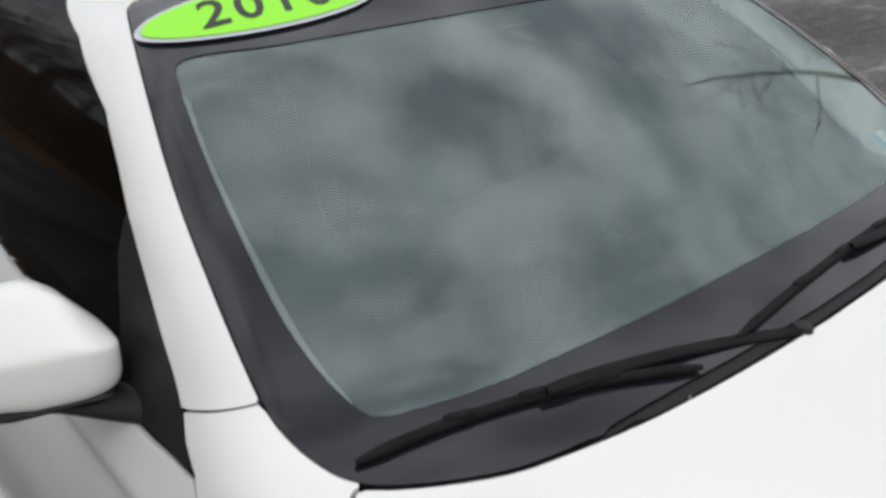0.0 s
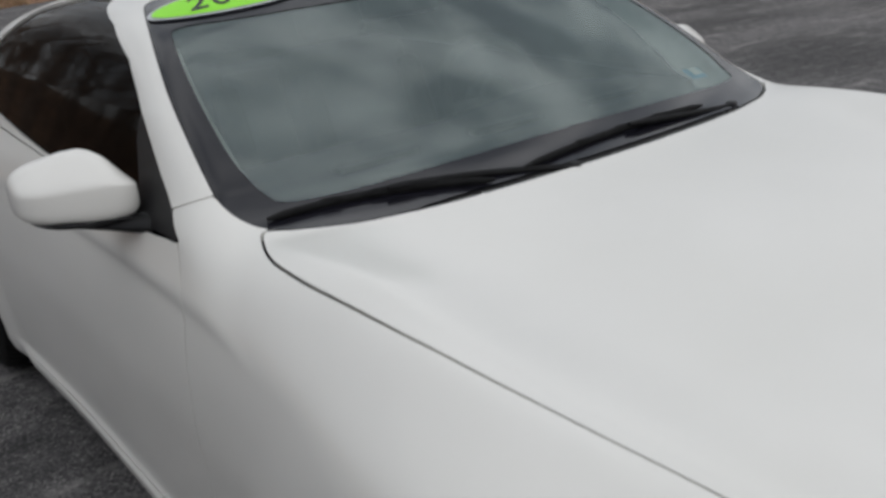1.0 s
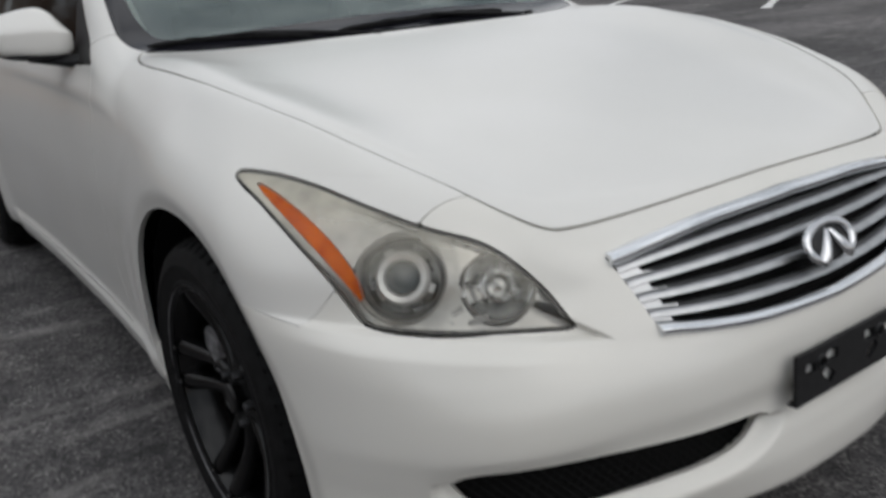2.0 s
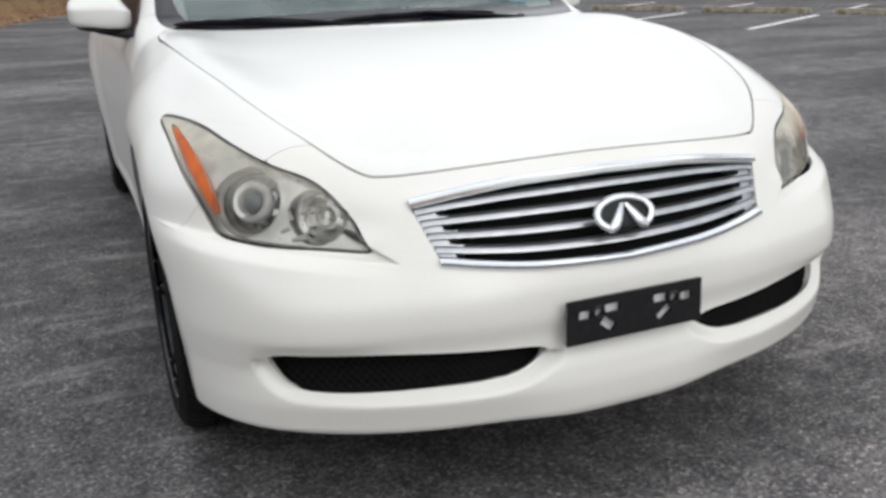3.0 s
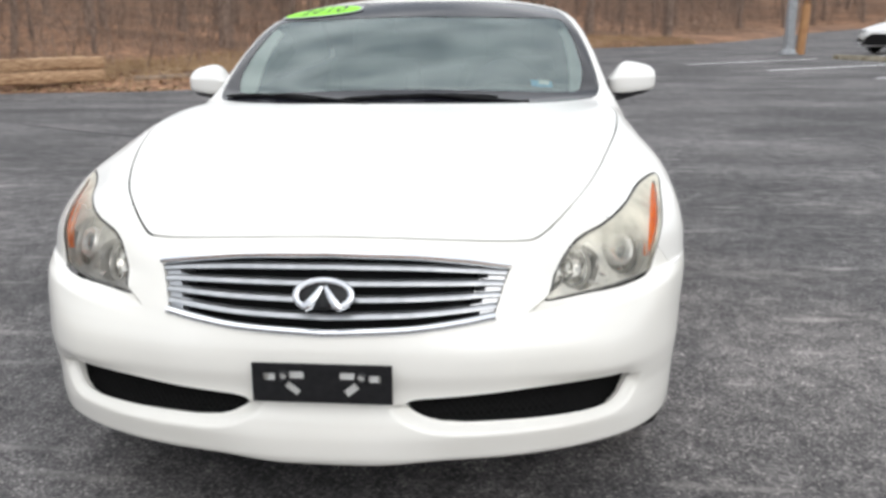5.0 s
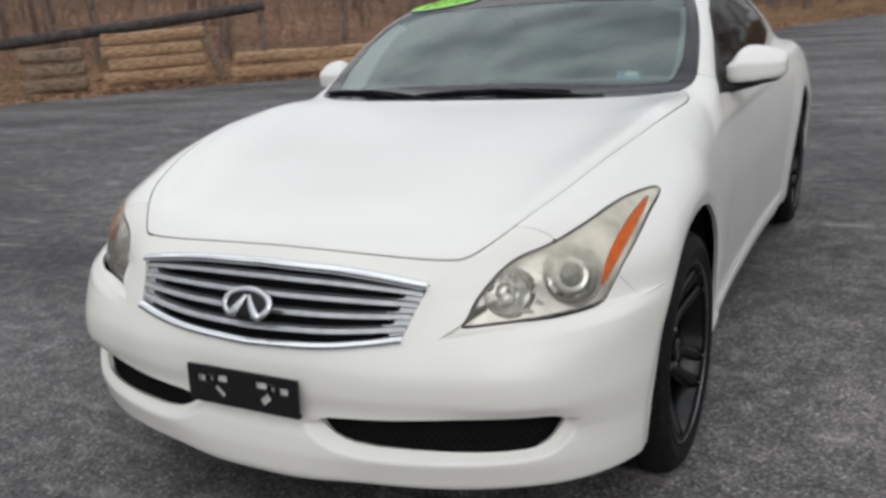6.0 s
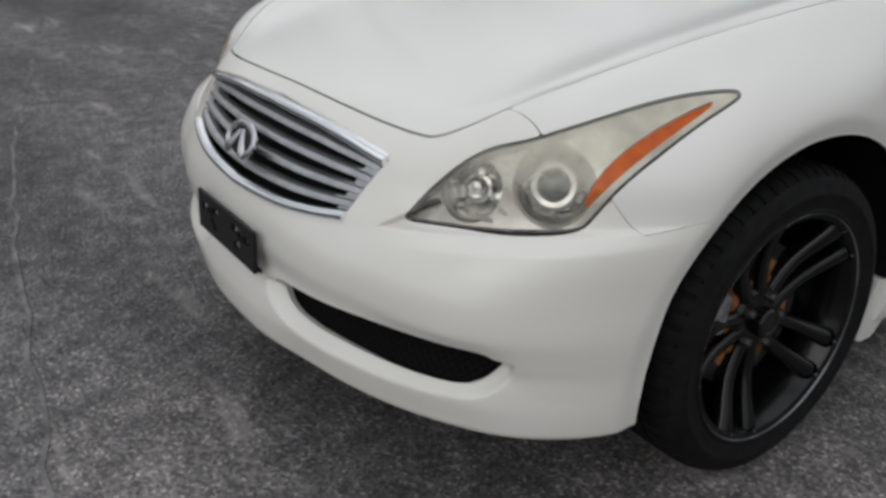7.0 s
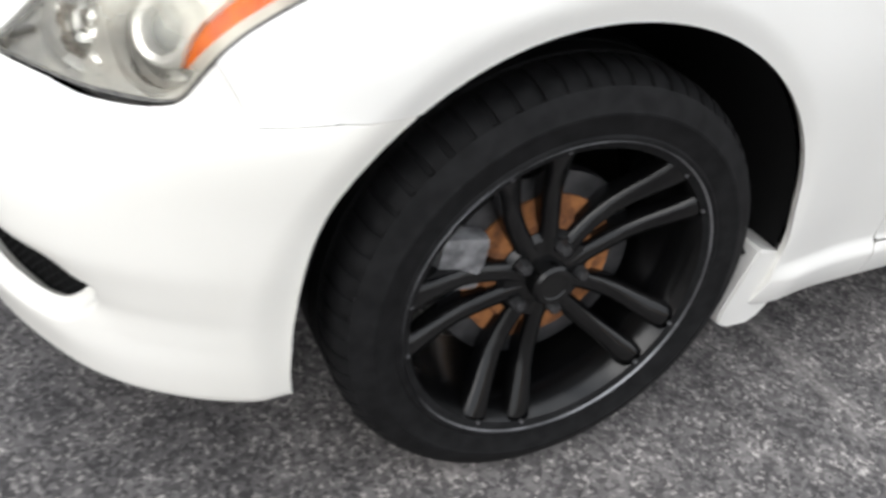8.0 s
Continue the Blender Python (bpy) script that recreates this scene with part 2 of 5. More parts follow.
def body(p):
    """Below 0 inside the closed body."""
    x, y, z = np.abs(p[:, 0]), p[:, 1], p[:, 2]
    arch = np.minimum(np.hypot(y - .842, z - .345), np.hypot(y - .842 - WHEEL_BASE, z - .345))
    flare = .012 * step(arch, .400, .452) * (1 - step(arch, .452, .62))
    flare = flare + .016 * (1 - step(z, .262, .300)) * step(y, 1.24, 1.34) * (1 - step(y, 3.0, 3.2))
    top = (z - hood_z(y) + hood_crown(y) * x**2) * .95
    off = x - .69 - .16 * np.clip(y - .5, 0, .47)
    crest = .036 * np.exp(-((off / np.where(off < 0, .14, .085)) ** 2)) * step(y, .02, .36) * (1 - step(y, 1.10, 1.5))
    valley = .0035 * np.exp(-(((x - hood_side(y) + .026) / .024) ** 2)) * step(y, .26, .46) * (1 - step(y, 1.12, 1.36))
    top = top - crest + valley
    side = x - side_x(z) - side_flow(y) - flare
    front = (body_front(x, z) - y) * .9
    rear = y - 4.62 + .25 * x**2 + .5 * (z - .62) ** 2
    around = smax(smax(side, front, .11 + .05 * (1 - step(z, .52, .64))), rear, .05)
    f = smax(top, around, .055 - .02 * step(x, .52, .64) + (shoulder(y) - .055) * step(x, .45, .80))
    f = smax(f, .224 + .010 * step(x, .1, .3) * (1 - step(y, .5, .9)) + .006 * step(x, .5, .88) * (1 - step(y, .5, .9)) - .03 * step(y, .9, 1.2) - z, .02)
    rise = np.clip(z - 1.0, -.3, .6)
    screen = (1.406 + 1.35 * rise + 1.5 * rise * np.abs(rise) + .10 * (x / .65) ** 2 - y) / 2.0
    back = (z - roof_z(y) + .13 * x**2 + .10 * x**4) * .95
    flank = (x - (.822 - .36 * (z - .97) - .10 * np.clip(z - 1.15, 0, 1) ** 1 - .022 * np.clip(y - 2.2, 0, 3) ** 2)) / 1.07
    cabin = smax(smax(smax(screen, flank, .055), back, .06), .90 - z, .02)
    return smin(f, cabin, .05)


def cast(origin, way, far=2.6):
    """Where rays from inside leave the body."""
    lo, hi = np.zeros(len(way)), np.full(len(way), far)
    for _ in range(26):
        mid = (lo + hi) / 2
        out = body(origin + way * mid[:, None]) > 0
        hi, lo = np.where(out, mid, hi), np.where(out, lo, mid)
    return origin + way * ((lo + hi) / 2)[:, None]


def slopes(p, e=0.002):
    g = np.stack([body(p + e * a) - body(p - e * a) for a in np.eye(3)], 1)
    g[np.abs(p[:, 0]) < 1e-6, 0] = 0
    return g / np.linalg.norm(g, axis=1, keepdims=True)


def body_sheet(lift=None, columns=None):
    """Half of the body as a fine grid: a fan at the nose, slices along the side, a fan at the tail."""
    if lift is not None:
        return grid_sheet(np.radians(lift), columns)
    lift = np.radians(np.concatenate([np.arange(-24, 3, .28), np.arange(3, 11, .14), np.arange(11, 40, .28), np.linspace(40, 90, 64)]))
    columns = [(1.05, a) for a in np.arange(0, 90, .33)] + [(y, 90) for y in np.arange(1.05, 2.5, .01)]
    columns += [(y, 90) for y in np.arange(2.5, 3.85, .02)] + [(3.85, a) for a in np.arange(90, 181, 3)]
    return grid_sheet(lift, columns)


def grid_sheet(lift, columns):
    oy, az = np.array(columns).T
    az = np.radians(az)
    way = np.stack([np.sin(az)[:, None] * np.cos(lift), -np.cos(az)[:, None] * np.cos(lift), np.sin(lift) + 0 * az[:, None]], -1)
    origin = np.stack([0 * oy, oy, 0 * oy + .52], -1)[:, None] + 0 * way
    p = cast(origin.reshape(-1, 3), way.reshape(-1, 3))
    p[np.abs(p[:, 0]) < 1e-5, 0] = 0
    rows, cols = len(lift), len(columns)
    i = (np.arange(cols - 1)[:, None] * rows + np.arange(rows - 1)).ravel()
    return p, slopes(p), np.stack([i, i + rows, i + rows + 1, i + 1], 1)


SHEET, SHEET_N, SHEET_Q = body_sheet()


def cut(f, verts=None, normals=None, quads=None):
    """The part of the sheet where f < 0, cut cleanly along f = 0."""
    verts, normals, quads = (SHEET, SHEET_N, SHEET_Q) if verts is None else (verts, normals, quads)
    ins = f < 0
    count = ins[quads].sum(1)
    faces = [list(q) for q in quads[count == 4]]
    v, n, made = list(verts), list(normals), {}

    def between(a, b):
        key = (min(a, b), max(a, b))
        if key not in made:
            t = f[a] / (f[a] - f[b])
            v.append(verts[a] + (verts[b] - verts[a]) * t)
            n.append(normals[a] + (normals[b] - normals[a]) * t)
            made[key] = len(v) - 1
        return made[key]

    for q in quads[(count > 0) & (count < 4)]:
        out = []
        for a, b in zip(q, np.roll(q, -1)):
            if ins[a]:
                out.append(a)
            if ins[a] != ins[b]:
                out.append(between(a, b))
        if len(out) > 2:
            faces.append(out)
    used = sorted({i for q in faces for i in q})
    at = {i: k for k, i in enumerate(used)}
    return np.array([v[i] for i in used]), np.array([n[i] for i in used]), [[at[i] for i in q] for q in faces]


def panel(piece, depth=0.012, lift=0.0, both=False):
    """A sheet with its edges turned in by depth; both: mirrored and joined across the middle."""
    v, n, faces = piece
    v = v + n / np.linalg.norm(n, axis=1, keepdims=True) * lift
    edges = {}
    for q in faces:
        for a, b in zip(q, q[1:] + q[:1]):
            key = (min(a, b), max(a, b))
            edges[key] = None if key in edges else (a, b)
    rim = [e for e in edges.values() if e and not (abs(v[e[0]][0]) < 1e-4 and abs(v[e[1]][0]) < 1e-4)]
    vv, nn, ff = list(v), list(n), list(faces)
    if depth:
        for a, b in rim:
            side = np.cross(v[b] - v[a], n[a])
            side = side / (np.linalg.norm(side) + 1e-12)
            k = len(vv)
            vv += [v[a], v[b], v[b] - n[b] * depth, v[a] - n[a] * depth]
            nn += [side] * 4
            ff.append([k + 1, k, k + 3, k + 2])
    vv, nn = np.array(vv), np.array(nn)
    if both:
        k = len(vv)
        flip = np.array([-1, 1, 1])
        vv, nn = np.concatenate([vv, vv * flip]), np.concatenate([nn, nn * flip])
        ff = ff + [[i + k for i in q[::-1]] for q in ff]
    return vv, ff, nn


def mirrored(made):
    v, f, n = made
    flip = np.array([-1, 1, 1])
    return v * flip, [q[::-1] for q in f], n * flip


LAMP_TURN = radians(42)


def lamp_uv(x, y, z):
    return x * math.cos(LAMP_TURN) + y * math.sin(LAMP_TURN), z


# ---- the body's panels ----
HOOD = [(-.5, .215), (0, .207), (.19, .209), (.34, .218), (.43, .230), (.475, .239), (.508, .250), (.545, .288), (.592, .348), (.640, .425), (.682, .542), (.706, .630), (.725, .704), (.744, .79),
        (.764, .895), (.777, 1.012), (.785, 1.125), (.788, 1.238), (.786, 1.30), (.782, 1.365), (.771, 1.410), (.757, 1.446), (.737, 1.484), (.70, 1.451), (.61, 1.402), (.53, 1.384), (.44, 1.367), (.34, 1.356), (.22, 1.347), (0, 1.338), (-.5, 1.36)]
SCREEN = [(-.5, 1.362), (0, 1.342), (.22, 1.351), (.34, 1.360), (.44, 1.371), (.53, 1.388), (.61, 1.406), (.70, 1.455), (.735, 1.488), (.750, 1.53), (.757, 1.565), (.758, 1.599), (.750, 1.662), (.740, 1.72), (.727, 1.79), (.709, 1.866), (.682, 1.957), (.650, 2.055),
          (.612, 2.165), (.590, 2.215), (.545, 2.222), (.40, 2.185), (.2, 2.155), (0, 2.148), (-.5, 2.16)]
CLEAR = [(-.5, 1.47), (0, 1.450), (.2, 1.456), (.335, 1.465), (.44, 1.477), (.54, 1.490), (.59, 1.502), (.655, 1.520), (.675, 1.532), (.684, 1.556), (.694, 1.60), (.697, 1.652), (.690, 1.715), (.677, 1.80), (.658, 1.89), (.630, 1.99), (.618, 2.016), (.585, 2.018), (.48, 1.985), (.25, 1.962), (0, 1.956), (-.5, 1.97)]
LAMP = [(1.081, 0.851), (1.063, 0.859), (0.984, 0.852), (0.902, 0.836), (0.805, 0.809), (0.723, 0.78), (0.66, 0.761), (0.605, 0.727), (0.554, 0.682), (0.512, 0.634), (0.505, 0.623), (0.516, 0.62), (0.573, 0.625), (0.681, 0.632), (0.766, 0.641), (0.818, 0.648), (0.838, 0.656), (0.859, 0.684), (0.894, 0.730), (0.953, 0.776), (1.013, 0.814), (1.062, 0.839)]
AMBER = [(.832, .680), (.853, .706), (.880, .736), (.915, .766), (.957, .795), (1.032, .838), (1.030, .844), (.99, .830), (.929, .803), (.885, .774), (.856, .745), (.838, .714)]
GRILLE = [(-.3, .737), (0, .743), (.2, .738), (.33, .727), (.447, .711), (.425, .655), (.405, .594), (.33, .583), (.2, .570), (0, .563), (-.3, .568)]
INTAKE_LINE = outline(INTAKE, 2)
HOOD, SCREEN, CLEAR, LAMP, AMBER = [outline(line, 2) for line in (HOOD, SCREEN, CLEAR, LAMP, AMBER)]
FENDER_LINE = [(.60, .665), (.50, .662), (.416, .651), (.403, .671), (.389, .700), (.36, .76), (.345, .79), (.352, .82), (.36, 1.2), (1.45, 1.2), (1.55, 1.053), (1.597, 1.039), (1.675, 1.012), (1.65, .99), (1.615, .972), (1.574, .922), (1.553, .84), (1.540, .70), (1.535, .50), (1.540, .26), (1.540, .1), (.60, .1)]
DOOR = [(1.540, .285), (3.02, .275), (3.10, .45), (3.13, .7), (3.06, 1.0), (2.3, .985), (1.80, .958), (1.72, .962), (1.617, .972), (1.574, .922), (1.553, .84), (1.540, .70), (1.535, .50)]
SIDE_GLASS = [(1.622, .968), (1.72, .966), (1.80, .962), (2.25, .987), (2.75, 1.010), (3.35, 1.04), (3.52, 1.07), (3.42, 1.14), (3.2, 1.235), (2.95, 1.310), (2.7, 1.345), (2.44, 1.340), (2.20, 1.294), (2.022, 1.236), (1.944, 1.188), (1.876, 1.142), (1.813, 1.098), (1.753, 1.057), (1.685, 1.015)]
SAIL = [(1.622, .968), (1.72, .966), (1.82, .962), (1.90, 1.10), (1.90, 1.175), (1.876, 1.142), (1.813, 1.098), (1.753, 1.057), (1.685, 1.015)]

sx, sy, sz = SHEET.T
lu, lv = lamp_uv(sx, sy, sz)
FAR = 9.0
f_hood = np.where((sz > .70) & (sz < 1.02), inside(HOOD, sx, sy), FAR)
f_screen = np.where(sz > .97, inside(SCREEN, sx, sy), FAR)
f_clear = np.where(sz > .97, inside(CLEAR, sx, sy), FAR)
f_lamp = np.where((sy < .9) & (sx > .45), inside(LAMP, lu, lv), FAR)
f_grille = np.where(sy < .35, inside(GRILLE, sx, sz), FAR)
f_intake = np.where(sy < .4, inside(INTAKE_LINE, sx, sz) - .005, FAR)
f_fender = np.where(sx > .35, inside(FENDER_LINE, sy, sz), FAR)
f_door = np.where(sx > .5, inside(DOOR, sy, sz), FAR)
f_glass = np.where(sx > .4, inside(SIDE_GLASS, sy, sz), FAR)
ARCH_R = .408
def arch_gap(y, z):
    """Distance from a wheel arch's edge: a circle drawn out a little behind, tucked in low in front."""
    dy, dz = y - .842, z - .345
    front = np.where(dy < 0, .017 * step(-dz, -.24, -.04), -.015 * step(-dz, -.09, .04))
    return np.hypot(dy * np.where(dy > 0, .955, 1 - .022 * step(-dz, 0, .10)), dz) - ARCH_R + front


f_arch = np.where(sx > .5, np.minimum(arch_gap(sy, sz), arch_gap(sy - WHEEL_BASE, sz)), FAR)
HALF = .0019


def region(keep, *away, gap=HALF, edge=None):
    f = keep + (gap if edge is None else edge)
    for a in away:
        f = np.maximum(f, gap - a)
    return f


PALE_TRIM = vary(material("pale_pillar_trim", (0.80, 0.83, 0.80), 0.7), 40, (0.76, 0.79, 0.76), (0.85, 0.88, 0.85), 3)
car = thing("car", "white two-door coupe with black alloy wheels, parked on dark asphalt", "car")
hood = place("hood", mesh_of("hood", *panel(cut(region(f_hood, gap=.0034)), .016, both=True)), PAINT, car)
fender = panel(cut(region(f_fender, f_hood, f_screen, f_arch, f_lamp, f_door, gap=.0016, edge=.0005)), .014)
door = panel(cut(region(f_door, f_glass, f_arch)), .014)
f_front = np.where(sy < .61, -f_fender, FAR)
bumper = panel(cut(region(f_front, f_hood, f_grille, f_intake, f_lamp, f_arch, edge=.0005)), .016, both=True)
place("front_bumper", mesh_of("front_bumper", *bumper), BUMPER_PAINT, car)
shell = panel(cut(region(np.where(sy > 1.3, -np.minimum(f_fender, f_door), FAR), f_hood, f_screen, f_glass, f_arch)), .014, both=True)
place("body_shell", mesh_of("body_shell", *shell), PAINT, car)
for name, made in (("fender", fender), ("door", door)):
    place(name, mesh_of(name, *made), PAINT, car)
    place(name, mesh_of(name, *mirrored(made)), PAINT, car)
# black strip for the cowl plastic, with the gap's deep shade painted in
f_cowl = np.maximum(f_screen + .0004, f_hood - .017 * (1 - step(sx, .36, .60)) - .001)
place("cowl", mesh_of("cowl", *panel(cut(f_cowl), .012, -.006, both=True)), GAP, car, "black cowl strip along the hood's rear edge, gap shade in its colour")
place("frit_border", mesh_of("frit_border", *panel(cut(region(f_screen, f_clear, f_cowl, gap=.0004)), .0015, -.0012, both=True)), FRIT, car, "black glass border with cowl")
screen_ob = place("windshield", mesh_of("windshield", *panel(cut(region(f_clear, gap=.0004)), 0, -.003, both=True)), None, car)
screen_ob.visible_shadow = False
# pale inner pillars, slanting back into the cabin from the edge of the glass
trim_wide = .030 * (1 - .55 * step(sy, 1.62, 2.0))
clear_edge = np.interp(sy, [1.53, 1.6, 1.7, 1.8, 1.9, 2.0], [.676, .694, .691, .677, .656, .627])
f_trim = np.maximum.reduce([f_clear - .006, clear_edge - trim_wide - sx, 1.535 - sy, sy - 1.985])
trim_v, trim_n, trim_f = cut(f_trim)
trim_v = trim_v - trim_n * (.008 + 1.9 * (.006 - inside(CLEAR, trim_v[:, 0], trim_v[:, 1])))[:, None]
for flip in (1, -1):
    made = mesh_of("pillar_trim", trim_v * [flip, 1, 1], [q[::flip] for q in trim_f])
    place("pillar_trim", made, PALE_TRIM, car, "pale grey inner pillar trim")
f_sail = np.where(sx > .4, inside(SAIL, sy, sz), FAR)
pane = panel(cut(region(f_glass, f_sail, gap=-.006)), 0, -.007)
sail = panel(cut(region(np.maximum(f_sail, f_glass), gap=.002)), .008, -.002)
for made in (sail, mirrored(sail)):
    place("mirror_sail", mesh_of("mirror_sail", *made), BLACK, car, "black plastic corner trim")
for made in (pane, mirrored(pane)):
    ob = place("side_window", mesh_of("side_window", *made), TINTED, car, "dark tinted side glass")
    ob.visible_shadow = False
# dark inner shell behind the gaps, with the openings left out
inner = panel(cut(np.maximum.reduce([-f_screen - .02, -f_glass - .02, .02 - f_arch, .02 - f_lamp, .03 - f_grille, .10 - f_intake])), 0, -.022, both=True)
place("inner_shell", mesh_of("inner_shell", *inner), GAP, car)


def under(parent, name, bm, mat, label="", smooth=35.0, at=None):
    return part(name, bm, mat, parent, label, smooth, at)


def skin_z(x, y):
    """The heights of the body's skin over places."""
    x, y = np.atleast_1d(np.asarray(x, float)), np.atleast_1d(np.asarray(y, float))
    lo, hi = np.full(len(x), .6), np.full(len(x), 1.6)
    for _ in range(24):
        mid = (lo + hi) / 2
        into = body(np.stack([x, y, mid], 1)) < 0
        lo, hi = np.where(into, mid, lo), np.where(into, hi, mid)
    return lo


# ---- headlights ----
def haze_glass(name, tint, haze, amount, rough=0.06, thin=1.15, scale=9.0, aged=None, least=0.05):
    m = glass_material(name, tint, rough, thin)
    n, l = m.node_tree.nodes, m.node_tree.links
    mix = [k for k in n if k.type == "MIX_SHADER"][0]
    out = [k for k in n if k.type == "OUTPUT_MATERIAL"][0]
    di, top, no, mr, co = n.new("ShaderNodeBsdfDiffuse"), n.new("ShaderNodeMixShader"), n.new("ShaderNodeTexNoise"), n.new("ShaderNodeMapRange"), n.new("ShaderNodeTexCoord")
    di.inputs["Color"].default_value = (*haze, 1)
    no.inputs["Scale"].default_value, no.inputs["Detail"].default_value = scale, 5.0
    mr.inputs["From Min"].default_value, mr.inputs["From Max"].default_value = 0.35, 0.7
    mr.inputs["To Min"].default_value, mr.inputs["To Max"].default_value = amount * 0.55, amount * 1.4
    if aged:
        # the upper end is more weathered
        sep, up, add = n.new("ShaderNodeSeparateXYZ"), n.new("ShaderNodeMapRange"), n.new("ShaderNodeMath")
        up.inputs["From Min"].default_value, up.inputs["From Max"].default_value = aged
        up.inputs["To Min"].default_value, up.inputs["To Max"].default_value = -0.13, 0.34
        add.operation = "ADD"
        l.new(co.outputs["Object"], sep.inputs[0])
        l.new(sep.outputs["Z"], up.inputs["Value"])
        l.new(no.outputs["Fac"], add.inputs[0])
        l.new(up.outputs["Result"], add.inputs[1])
        mr.inputs["From Max"].default_value = 0.9
        mr.inputs["To Min"].default_value = least
        mr.inputs["To Max"].default_value = amount * 11
        l.new(add.outputs[0], mr.inputs["Value"])
    l.new(co.outputs["Object"], no.inputs["Vector"])
    if not aged:
        l.new(no.outputs["Fac"], mr.inputs["Value"])
    l.new(mr.outputs["Result"], top.inputs["Fac"])
    l.new(mix.outputs["Shader"], top.inputs[1])
    l.new(di.outputs["BSDF"], top.inputs[2])
    l.new(top.outputs["Shader"], out.inputs["Surface"])
    return m


# pale green film mixed in, standing for reflected sky that veils the pane
WINDSHIELD = haze_glass("windshield_glass", (0.66, 0.75, 0.71), (0.40, 0.52, 0.49), 0.075, 0.045, 1.5, 3.0)
[k for k in WINDSHIELD.node_tree.nodes if k.type == "BSDF_GLOSSY"][0].inputs["Color"].default_value = (0.79, 0.89, 0.885, 1)
screen_ob.data.materials.append(WINDSHIELD)
LENS = haze_glass("hazed_lamp_plastic", (0.97, 0.96, 0.93), (0.86, 0.82, 0.69), 0.058, 0.05, 1.0, aged=(0.72, 0.84), least=0.03)
CLOUDED_LENS = haze_glass("clouded_lamp_plastic", (0.97, 0.96, 0.92), (0.86, 0.82, 0.68), 0.064, 0.07, 1.0, aged=(0.66, 0.83), least=0.075)
CLEAR_PLASTIC = glass_material("clear_lamp_plastic", (0.97, 0.96, 0.93), 0.12, 0.88)
BEZEL = vary(material("silvered_bezel", (0.60, 0.59, 0.56), 0.3, 0.7), 14, (0.46, 0.455, 0.44), (0.74, 0.73, 0.70), 4, 0.3, 0.006)
REFLECTOR = vary(material("lamp_reflector", (0.8, 0.78, 0.72), 0.16, 0.8), 22, (0.80, 0.79, 0.75), (0.94, 0.93, 0.90), 4, 0.3, 0.004)
BOWL = vary(material("mirror_bowl", (0.6, 0.6, 0.58), 0.09, 1.0), 22, (0.34, 0.34, 0.335), (0.72, 0.72, 0.71), 3, 0.8, 0.010)
# highlights put into the colour: ring and facets stay bright whatever they mirror
BRIGHT = vary(material("bright_reflector", (0.9, 0.9, 0.89), 0.13, 0.55), 30, (0.84, 0.84, 0.83), (0.95, 0.95, 0.94), 3, 0.2, 0.002)
# mottled tone and bump imitate broken reflections in the chrome
RING = vary(material("mottled_chrome", (0.75, 0.75, 0.74), 0.14, 1.0), 26, (0.50, 0.50, 0.49), (0.88, 0.88, 0.87), 3, 0.9, 0.008)
BALL = material("projector_lens", (0.10, 0.12, 0.13), 0.05, 0.0, Coat_Weight=1.0, Coat_Roughness=0.02)
ORANGE = vary(material("amber_reflector", (0.72, 0.145, 0.003), 0.4, 0.0, Specular_IOR_Level=0.3), 45, (0.62, 0.11, 0.002), (0.80, 0.18, 0.004), 3, 0.2, 0.002)
GASKET = vary(material("grey_gasket", (0.09, 0.088, 0.085), 0.5), 60, (0.06, 0.058, 0.055), (0.14, 0.135, 0.125), 3)

FINE = body_sheet(np.arange(3, 27, .16), [(1.05, a) for a in np.arange(25, 78, .2)])
kx, ky, kz = FINE[0].T
ku, kv = lamp_uv(kx, ky, kz)
k_lamp, k_amber = inside(LAMP, ku, kv), inside(AMBER, ku, kv)
OUTER_AT, INNER_AT = pose(.7305, .350, .708, -22, 0, 40), pose(.600, .272, .680, -20, 0, 36)
OUTER_R, INNER_R = .073, .059


def from_axis(at, p):
    """Distances of points from a lamp's own axis."""
    way = np.array(at.to_3x3() @ Vector((0, -1, 0)))
    d = p - np.array(at.translation)
    return np.linalg.norm(d - (d @ way)[:, None] * way, axis=1)


k_holes = np.minimum(from_axis(OUTER_AT, FINE[0]) - OUTER_R * 1.03, from_axis(INNER_AT, FINE[0]) - INNER_R * 1.03)
lamp_lens = panel(cut(np.maximum(k_lamp + .0036, -k_amber + .0005), *FINE), .004, -.001)
lamp_rim = panel(cut(np.maximum(k_lamp + .0012, -.0048 - k_lamp), *FINE), .006, -.002)
lamp_back = panel(cut(k_lamp + .004, *FINE), .004, -.095)
lamp_bezel = panel(cut(np.maximum.reduce([k_lamp + .002, -k_holes, .001 - k_amber]), *FINE), .03, -.015)
lamp_amber = panel(cut(k_amber, *FINE), .012, -.007)
lamp_cover = panel(cut(k_amber - .0004, *FINE), .002, -.001)


